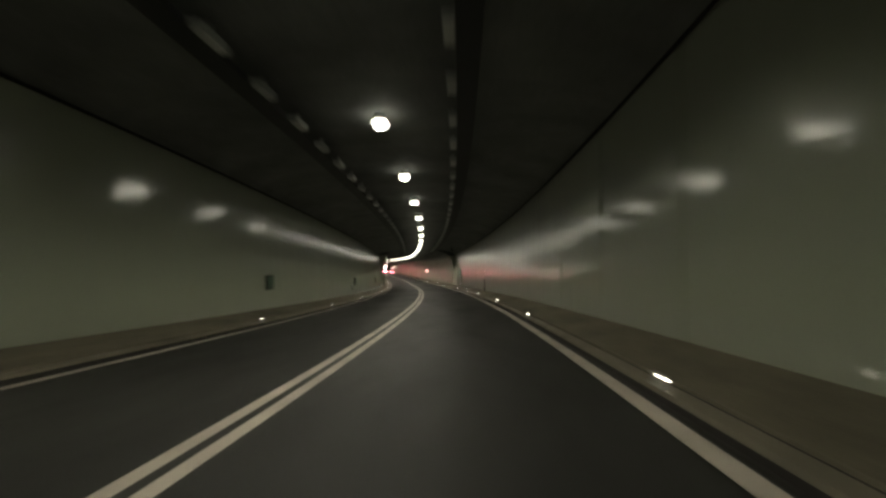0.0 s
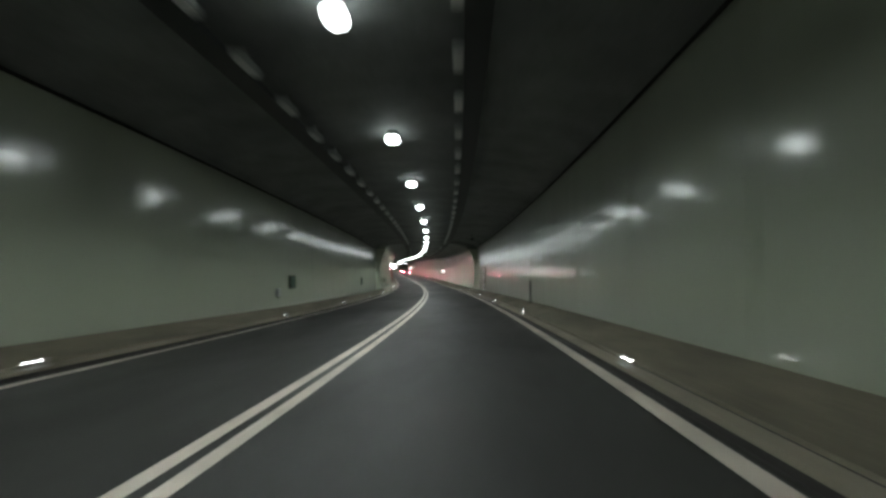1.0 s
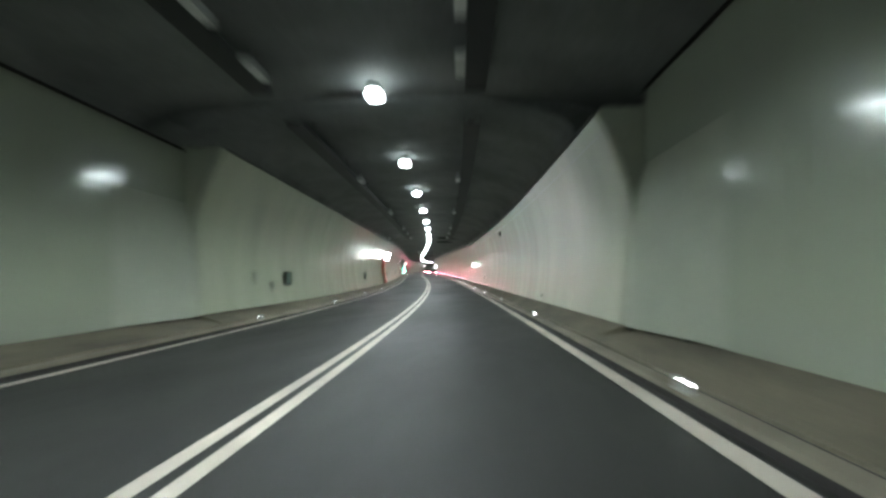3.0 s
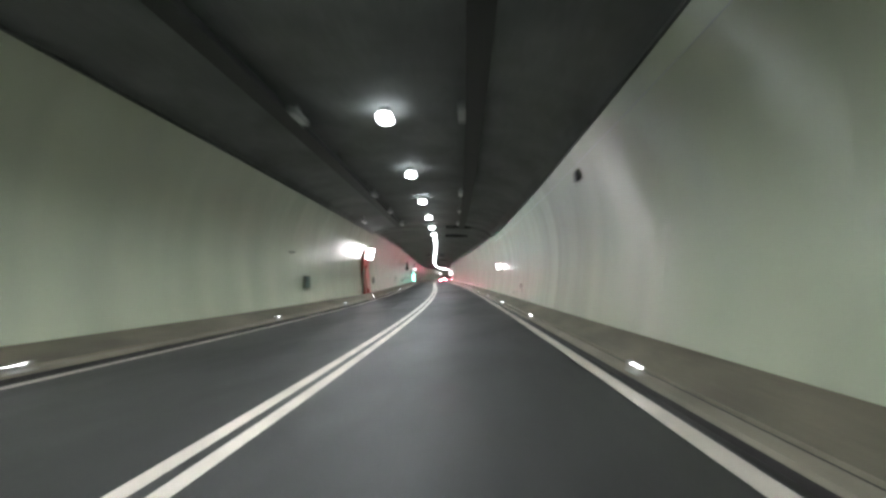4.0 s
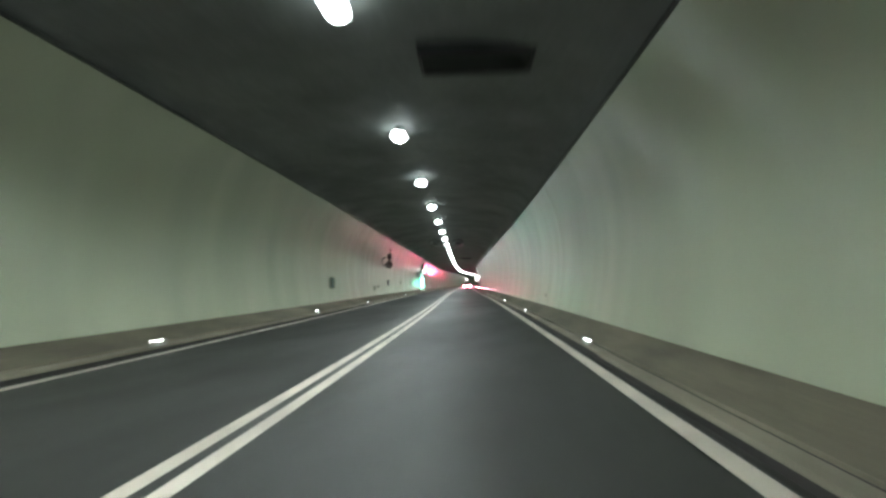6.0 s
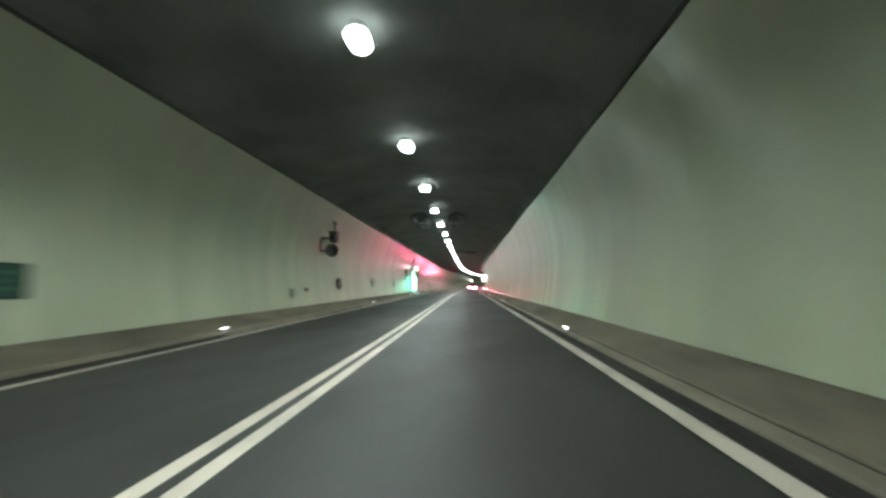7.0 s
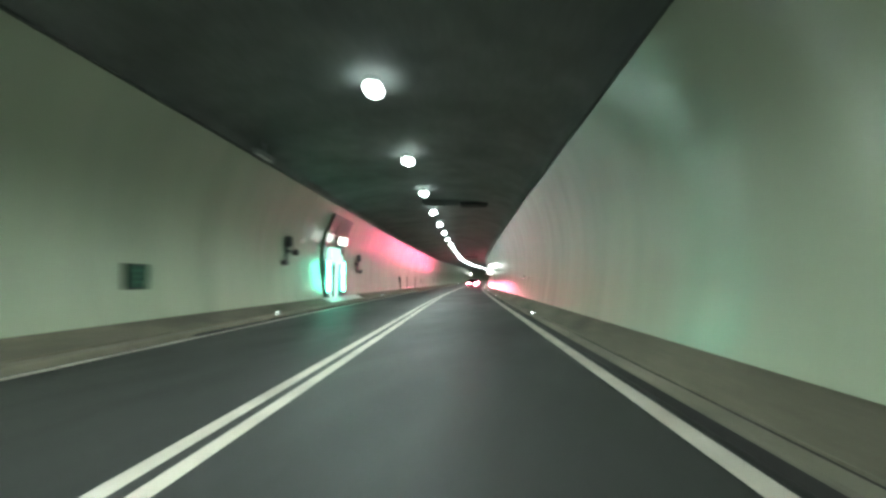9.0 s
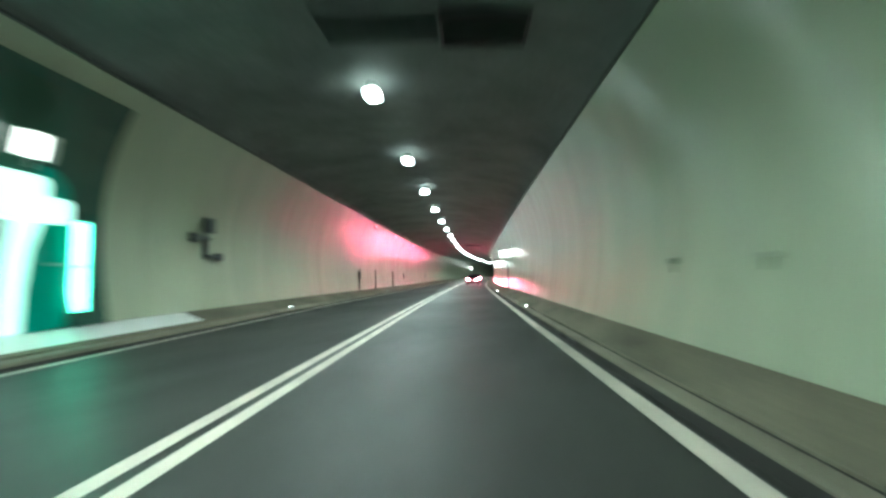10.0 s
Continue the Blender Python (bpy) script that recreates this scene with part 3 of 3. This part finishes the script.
# ---- wall door in the wide vault ----
def wall_door(s):
    ob = thing("service_door", s, 5.12, 0.34, "grey steel service door set in the pale wall", "door")
    a, c = s - 0.56, s + 0.56
    curved_plate(ob, WALL_A, 1, a, a + 0.07, 0.36, 2.28, 0.05, 0.05, DARK, "frame")
    curved_plate(ob, WALL_A, 1, c - 0.05, c, 0.36, 2.28, 0.03, 0.03, DIMGREY, "frame")
    curved_plate(ob, WALL_A, 1, a, c, 2.28, 2.40, 0.06, 0.06, DARK, "header")
    curved_plate(ob, WALL_A, 1, a - 0.02, c + 0.02, 2.16, 2.20, 0.08, 0.06, STEEL, "lintel", "bright steel strip")
    curved_plate(ob, WALL_A, 1, a + 0.07, c - 0.05, 0.36, 2.27, 0.025, 0.025, DOORLEAF, "leaf", "greenish grey steel leaf")
    curved_plate(ob, WALL_A, 1, a + 0.1, c - 0.6, 0.38, 0.9, 0.035, 0.01, WHITE, "kick_plate", "pale kick plate")
    curved_plate(ob, WALL_A, 1, a + 0.25, a + 0.55, 1.45, 1.62, 0.035, 0.01, WHITE, "notice", "pale notice plate")
    curved_plate(ob, WALL_A, 1, a + 0.14, a + 0.18, 1.15, 1.33, 0.07, 0.045, STEEL, "handle")
    return ob


wall_door(53.6)
for s in (31.4, 209.0):
    ob = thing("post", s, 4.68 if s > 50 else 4.98, 0.41 if s > 50 else 0.345, "thin dark post beside the wall", "post", group="thin posts along the wall")
    part("pole", tube(0.035, 0.035, 1.65 if s > 50 else 0.9, "Z", 10, at=(0, 0, 0.82 if s > 50 else 0.45)), DARK, ob)
    part("foot", box(-0.09, 0.09, -0.09, 0.09, -0.005, 0.02, 0.004), DARK, ob)


# ---- loudspeakers and cameras on wall brackets ----
def wall_speaker(s, z):
    u = -(wall_u(WALL_C, z) - 0.02)
    ob = thing("wall_camera", s, u, z, "dark camera over a round horn loudspeaker on wall brackets", "camera")
    part("plate", box(0.0, 0.03, -0.10, 0.10, -0.45, 0.35, 0.006), DIMGREY, ob)
    for h, x in ((0.22, 0.52), (-0.36, 0.42)):
        part("arm", tube(0.035, 0.03, x, "X", 10, at=(x / 2, 0, h)), DIMGREY, ob)
        brace = part("brace", tube(0.018, 0.018, 0.34, "X", 8), DIMGREY, ob)
        brace.matrix_basis = Matrix.Translation((0.17, 0, h - 0.10)) @ Matrix.Rotation(radians(-36), 4, "Y")
    bm = bmesh.new()
    rings = [[bm.verts.new((0.58 + r * math.cos(k * math.tau / 24), y, -0.36 + r * math.sin(k * math.tau / 24))) for k in range(24)]
             for y, r in ((0.30, 0.07), (0.20, 0.10), (0.02, 0.15), (-0.16, 0.27), (-0.20, 0.30), (-0.19, 0.27), (-0.10, 0.18), (0.05, 0.06))]
    for p, q in zip(rings, rings[1:]):
        for k in range(24):
            bm.faces.new((p[k], p[(k + 1) % 24], q[(k + 1) % 24], q[k]))
    bm.faces.new(rings[0])
    bm.faces.new(rings[-1])
    part("horn", bm, DIMGREY, ob, "dark flared horn", smooth=True)
    part("camera_housing", box(0.46, 0.80, -0.30, 0.28, -0.02, 0.46, 0.10), DIMGREY, ob, "dark rounded camera housing")
    part("sun_hood", box(0.44, 0.82, -0.36, 0.30, 0.44, 0.50, 0.02), DIMGREY, ob)
    part("lens", tube(0.09, 0.09, 0.05, "Y", 16, at=(0.63, -0.32, 0.22)), GLASS, ob)
    part("mast", tube(0.03, 0.025, 0.42, "Z", 10, at=(0.66, 0.05, 0.70)), DIMGREY, ob)
    part("cap", box(0.60, 0.73, -0.05, 0.14, 0.84, 0.95, 0.02), DIMGREY, ob)
    return ob


def wall_camera(s, z, mat, way):
    u = -(wall_u(WALL_B, z) - 0.02)
    ob = thing("wall_camera", s, u, z, "dark camera on a branching wall bracket", "camera")
    part("plate", box(0.0, 0.05, -0.10, 0.10, -0.55, 0.55, 0.006), mat, ob)
    for name, x1, y0, y1, z0, z1, soft in (("arm", 0.16, -0.03, 0.75, -0.04, 0.03, 0.004), ("arm", 0.16, -0.45, 0.03, -0.50, -0.44, 0.004), ("camera_housing", 0.24, 0.58, 0.86, -0.14, 0.10, 0.04),
                                           ("box", 0.22, -0.6, -0.35, -0.58, -0.38, 0.02), ("box", 0.24, -0.13, 0.13, 0.15, 0.55, 0.02)):
        part(name, box(0.04, x1, min(way * y0, way * y1), max(way * y0, way * y1), z0, z1, soft), mat, ob)
    part("lens", tube(0.05, 0.05, 0.03, "Y", 12, at=(0.14, 0.57 if way > 0 else -0.87, -0.02)), GLASS, ob)
    return ob


wall_speaker(144.5, 3.15)
wall_camera(176.1, 2.38, DIMGREY, 1)
wall_camera(188.4, 2.28, FAN, -1)


# ---- small boxes, plates and pipes fixed to the walls ----
def wall_box(name, s, side, prof, z, length, h, depth, mat, label):
    ob = thing(name, s, side * (wall_u(prof, z) - depth / 2 + 0.01), z, label, name.replace("_", " "))
    part("case", box(-depth / 2, depth / 2, -length / 2, length / 2, -h / 2, h / 2, 0.008), mat, ob)
    f = -side * depth / 2
    part("cover", box(min(f, f * 1.12), max(f, f * 1.12), -length * 0.4, length * 0.4, -h * 0.4, h * 0.4, 0.003), mat, ob)
    part("gland", tube(0.012, 0.012, 0.12, "Z", 8, at=(0, 0, -h / 2 - 0.05)), DARK, ob)
    return ob


for s, side, prof, z, ln, h, mat in ((29.6, -1, WALL_A, 0.92, 0.30, 0.30, GREY), (67.7, -1, WALL_B, 1.40, 0.22, 0.30, PALEBOX), (69.2, -1, WALL_B, 1.10, 0.20, 0.22, PALEBOX), (80.8, 1, WALL_B, 3.80, 0.28, 0.24, DARK),
                                     (93.1, 1, WALL_B, 1.05, 0.13, 0.22, PALEBOX), (107.2, -1, WALL_C, 1.0, 0.22, 0.34, BOXGREEN), (140.9, -1, WALL_C, 0.94, 0.36, 0.34, BOXGREEN),
                                     (142.6, -1, WALL_C, 1.06, 0.30, 0.10, DARK), (156.8, -1, WALL_C, 1.35, 0.16, 0.42, BOXGREEN), (182.3, 1, WALL_B, 1.42, 0.13, 0.08, BOXGREEN), (180.2, 1, WALL_B, 1.42, 0.12, 0.05, PALEBOX)):
    wall_box("junction_box", s, side, prof, z, ln, h, 0.10, mat, "small %s junction box on the wall" % ("dark" if mat is DARK else "grey"))
for s, z in ((158.9, 1.32), (159.8, 0.85), (158.7, 0.56), (95.8, 0.66), (69.0, 0.64), (124.0, 0.8)):
    wall_box("wall_plate", s, 1, WALL_B, z, 0.16, 0.05, 0.04, DARK, "thin dark metal plate on the wall")
wall_box("wall_plate", 88.8, -1, WALL_B, 2.56, 0.7, 0.05, 0.04, DARK, "thin dark metal plate on the wall")
ob = thing("standpipe", 103.35, -4.70, 0.40, "dull grey-green standpipe with a side arm beside the hydrant station", "pipe")
part("pipe", tube(0.06, 0.06, 1.62, "Z", 12, at=(0, 0, 0.81)), BOXGREEN, ob)
part("arm", tube(0.045, 0.045, 0.62, "Y", 10, at=(0, 0.3, 1.62)), BOXGREEN, ob)
part("valve", tube(0.11, 0.11, 0.10, "X", 14, at=(0, 0, 0.75)), BOXGREEN, ob)
part("foot", box(-0.14, 0.14, -0.14, 0.14, 0.0, 0.03, 0.005), BOXGREEN, ob)
for s in (205.5, 210.5, 217.9):
    ob = thing("post", s, -4.66, 0.40, "thin dark post beside the wall", "post", group="thin posts along the wall")
    part("pole", tube(0.04, 0.04, 1.3, "Z", 10, at=(0, 0, 0.65)), DARK, ob)
    part("foot", box(-0.09, 0.09, -0.09, 0.09, -0.005, 0.02, 0.004), DARK, ob)
ob = thing("vault_camera", 52.4, 4.0, 4.78, "small dark camera hung under the vault", "camera")
part("body", box(-0.10, 0.10, -0.22, 0.22, -0.12, 0.10, 0.03), DARK, ob)
part("lens", tube(0.06, 0.06, 0.06, "Y", 12, at=(0, -0.24, -0.02)), GLASS, ob)
part("hanger", tube(0.025, 0.025, 0.55, "Z", 8, at=(0, 0, 0.34)), DARK, ob)
for s, u in ((97.5, -3.6), (171.0, -3.75)):
    ob = thing("conduit_box", s, u, 4.78, "pale steel conduit box under the vault's edge", "conduit box")
    part("case", box(-0.09, 0.09, -0.5, 0.5, -0.05, 0.08, 0.01), STEEL, ob)
    part("cover", box(-0.07, 0.07, -0.46, 0.46, -0.062, -0.05), WHITE, ob)
    part("bracket", box(-0.03, 0.03, -0.03, 0.03, 0.08, 0.4), STEEL, ob)

for s in (208.5, 217.0, 229.0, 236.0):
    wall_box("conduit_box", s, -1, WALL_C, 4.62, 0.5, 0.14, 0.12, WHITE, "pale conduit box near the top of the lining")

# ---- openings with slats in the ceiling ----
def ceiling_vent(s, u, w, d, back=None):
    ob = thing("ceiling_vent", s, u, vault_z(u) - 0.06, "black louvred exhaust opening under the ceiling", "vent")
    part("backing", box(-w / 2, w / 2, -d / 2, d / 2, -0.03, 0.06), back or DIMGREY, ob)
    for x0, x1, y0, y1 in ((-w / 2 - 0.06, w / 2 + 0.06, -d / 2 - 0.06, -d / 2), (-w / 2 - 0.06, w / 2 + 0.06, d / 2, d / 2 + 0.06),
                           (-w / 2 - 0.06, -w / 2, -d / 2, d / 2), (w / 2, w / 2 + 0.06, -d / 2, d / 2)):
        part("frame", box(x0, x1, y0, y1, -0.10, 0.06, 0.004), back or DARK, ob)
    n = 7
    for i in range(n):
        y = -d / 2 + (i + 0.5) * d / n
        sl = part("slat", box(-w / 2, w / 2, -0.07, 0.07, -0.008, 0.008), back or DIMGREY, ob)
        sl.matrix_basis = Matrix.Translation((0, y, -0.05)) @ Matrix.Rotation(radians(40), 4, "X")
    return ob


for s in (105.5, 113.4):
    ceiling_vent(s, 2.1, 1.9, 0.8)
ceiling_vent(183.2, 2.42, 1.3, 0.9)
ceiling_vent(183.2, 0.72, 1.9, 0.9, CEILING)
ceiling_vent(240.0, 2.05, 2.0, 1.3)


# ---- a pair of jet fans ----
def jet_fan(s, u):
    ob = thing("jet_fan", s, u, vault_z(u) - 0.27, "dark round jet fan hung under the ceiling", "fan", group="pair of jet fans")
    bm = bmesh.new()
    ring = []
    for y, r in ((-1.3, 0.50), (-1.22, 0.47), (-0.6, 0.44), (0.6, 0.44), (1.22, 0.47), (1.3, 0.50), (1.26, 0.43), (0.5, 0.40), (-0.5, 0.40), (-1.26, 0.43)):
        ring.append([bm.verts.new((r * math.cos(k * math.tau / 28), y, r * math.sin(k * math.tau / 28) * 0.62 - 0.05)) for k in range(28)])
    for i in range(len(ring)):
        a, b = ring[i], ring[(i + 1) % len(ring)]
        for k in range(28):
            bm.faces.new((a[k], a[(k + 1) % 28], b[(k + 1) % 28], b[k]))
    part("casing", bm, FAN, ob, smooth=True)
    part("hub", tube(0.14, 0.10, 0.7, "Y", 16, at=(0, 0, -0.05)), FAN, ob)
    for k in range(6):
        bl = part("blade", box(-0.05, 0.05, -0.01, 0.01, 0.1, 0.26), FAN, ob)
        bl.matrix_basis = Matrix.Translation((0, -0.3, -0.05)) @ Matrix.Rotation(k * math.tau / 6, 4, "Y")
    side = 1 if u < 0 else -1
    for y in (-0.95, 0.7):
        for x in (-0.16, 0.16):
            part("bracket", box(side * 0.22 + x - 0.025, side * 0.22 + x + 0.025, y - 0.13, y + 0.13, -0.37, -0.32, 0.006), WHITE, ob, "bright pale mounting bracket")
        part("hanger", box(-0.03, 0.03, y - 0.04, y + 0.04, 0.2, 0.3), STEEL, ob)
    return ob


jet_fan(152.0, -0.95)
jet_fan(152.0, 1.25)


# ---- cars far ahead in the right lane ----
def car(s, u, paint, label):
    ob = thing("car", s, u, 0.0, label, "car", group="cars ahead in the right lane")
    secs = [(-2.15, 0.62, 0.32, 0.85), (-2.05, 0.80, 0.25, 0.98), (-1.2, 0.88, 0.22, 1.0), (0.6, 0.88, 0.22, 0.98), (1.6, 0.85, 0.24, 0.88), (2.15, 0.66, 0.32, 0.72)]
    bm = bmesh.new()
    rings = []
    for y, w, z0, z1 in secs:
        pr = [(-w, z0), (-w - 0.03, (z0 + z1) / 2), (-w + 0.04, z1), (w - 0.04, z1), (w + 0.03, (z0 + z1) / 2), (w, z0)]
        rings.append([bm.verts.new((x, y, z)) for x, z in pr])
    for a, b in zip(rings, rings[1:]):
        for j in range(6):
            bm.faces.new((a[j], a[(j + 1) % 6], b[(j + 1) % 6], b[j]))
    bm.faces.new(rings[0])
    bm.faces.new(rings[-1][::-1])
    part("body", bm, paint, ob)
    bm = bmesh.new()
    lo = [bm.verts.new(q) for q in ((-0.80, -2.0, 0.97), (0.80, -2.0, 0.97), (0.80, 1.1, 0.95), (-0.80, 1.1, 0.95))]
    hi = [bm.verts.new(q) for q in ((-0.60, -1.5, 1.46), (0.60, -1.5, 1.46), (0.60, 0.25, 1.46), (-0.60, 0.25, 1.46))]
    bm.faces.new(hi)
    for j in range(4):
        bm.faces.new((lo[j], lo[(j + 1) % 4], hi[(j + 1) % 4], hi[j]))
    part("cabin", bm, GLASS, ob)
    part("roof", box(-0.61, 0.61, -1.5, 0.25, 1.45, 1.49, 0.015), paint, ob)
    for x in (-0.62, 0.62):
        part("tail_light", box(x - 0.17, x + 0.17, -2.17, -2.06, 0.68, 0.84, 0.02), TAIL, ob, "glowing red tail light")
    part("number_plate", box(-0.22, 0.22, -2.18, -2.15, 0.50, 0.62), WHITE, ob)
    part("bumper", box(-0.8, 0.8, -2.2, -2.02, 0.28, 0.46, 0.03), BLACK, ob)
    for x in (-0.78, 0.78):
        for y in (-1.35, 1.35):
            wheel = part("wheel", tube(0.32, 0.32, 0.22, "X", 20, at=(0, 0, 0)), RUBBER, ob)
            wheel.location = (x, y, 0.32)
            part("rim", tube(0.2, 0.2, 0.235, "X", 14), STEEL, wheel)
    return ob


car(248.0, 1.9, CARPAINT, "dark saloon car with red tail lights lit")
car(266.0, 1.9, CARWHITE, "silver saloon car with red tail lights lit")

# ---- steel edge rail along the top of the curved lining, a painted shadow line on the wide one ----
for tag, side, prof, s0, s1 in STRETCHES:
    w, z = prof[-1]
    if tag == "a":
        # no rail here: a near-black strip paints the shadow line under the vault
        edge = [(side * (w - 0.02), z - 0.02), (side * (w + 0.02), z - 0.02), (side * (w + 0.02), z + 0.05), (side * (w - 0.02), z + 0.05)]
        structure("trim_rail_%s_%s" % (SIDE[side], tag), sweep(edge, s0, s1, closed=True), SHADE_STRIP, "dark sooty joint along the top of the wide tunnel's wall")
    else:
        edge = [(side * (w - 0.035), z - 0.03), (side * (w + 0.02), z - 0.03), (side * (w + 0.02), z + 0.02), (side * (w - 0.035), z + 0.02)]
        structure("trim_rail_%s_%s" % (SIDE[side], tag), sweep(edge, s0, s1, closed=True), DIMGREY, "thin weathered steel rail along the top of the lining")


for z in (4.03,):
    w = wall_u(WALL_BR, z)
    structure("trim_seam_right", sweep([(w - 0.003, z - 0.006), (w + 0.02, z - 0.006), (w + 0.02, z + 0.006), (w - 0.003, z + 0.006)], SPLIT[1] + 0.5, STEP_S, closed=True), STEEL, "thin steel seam between two tiers of lining panels")


# ---- drain inlets in the right kerb ----
def kerb_inlet(s):
    ob = thing("drain_inlet", s, 3.985, 0.02, "black drain inlet with steel bars in the kerb face", "drain", group="drain inlets in the kerb")
    part("opening", box(-0.022, 0.012, -0.45, 0.45, 0.002, 0.075, 0.004), BLACK, ob)
    for k in range(7):
        part("bar", box(-0.032, -0.022, -0.42 + 0.14 * k - 0.012, -0.42 + 0.14 * k + 0.012, 0.002, 0.075), DARK, ob)
    return ob


for s in (184.6, 185.8):
    kerb_inlet(s)

# ---- dark construction joints across the vault ----
for k in range(0, 34):
    s = -9.0 + 12.0 * k
    right, left = (WALL_A, WALL_A) if s < SPLIT[0] else (WALL_BR, WALL_BL) if s < STEP_S else (WALL_B, WALL_C)
    lo = vault(right, left)
    bm = sweep([(u * 0.9995, z - 0.006) for u, z in lo], s - 0.05, s + 0.05, 0.1)
    structure("trim_joint_%d" % (k + 1), bm, FAN, "dark construction joint across the vault", True)

# ---- lining panels ----
def panel_mesh(prof, side, length, thick):
    """A curved panel: a smooth front, with its own edges and back."""
    bm = bmesh.new()
    face = [(side * u, z) for u, z in prof]
    back = [(side * (u + thick), z) for u, z in prof]
    ends = (-length / 2, length / 2)
    front = [[bm.verts.new((u, y, z)) for u, z in face] for y in ends]
    for q in range(len(face) - 1):
        bm.faces.new((front[0][q], front[0][q + 1], front[1][q + 1], front[1][q])).smooth = True
    rim = [[bm.verts.new((u, y, z)) for u, z in face + back[::-1]] for y in ends]
    k, n = len(rim[0]), len(face)
    for q in range(n - 1, k):
        bm.faces.new((rim[0][q], rim[0][(q + 1) % k], rim[1][(q + 1) % k], rim[1][q]))
    bm.faces.new(rim[0])
    bm.faces.new(rim[1][::-1])
    me = bpy.data.meshes.new("panel")
    bm.to_mesh(me)
    bm.free()
    return me


PITCH = 4.0
for tag, side, prof, s0, s1 in STRETCHES:
    wall = bpy.data.objects["wall_%s_%s" % (SIDE[side], tag)]
    n = int((s1 - s0) / PITCH)
    length = (s1 - s0) / n
    me = panel_mesh(prof, side, length - 0.007, 0.05)
    me.materials.append(PANEL_A if tag == "a" else PANEL_B)
    for i in range(n):
        s = s0 + (i + 0.5) * length
        ob = new("panel", me)
        ob.parent = wall
        x, y, h, a = line(s)
        g = float(np.interp(s, SG, gra))
        ob.matrix_world = Matrix.Translation((x, y, h)) @ Matrix.Rotation(a, 4, "Z") @ Matrix.Rotation(math.atan(g), 4, "X")
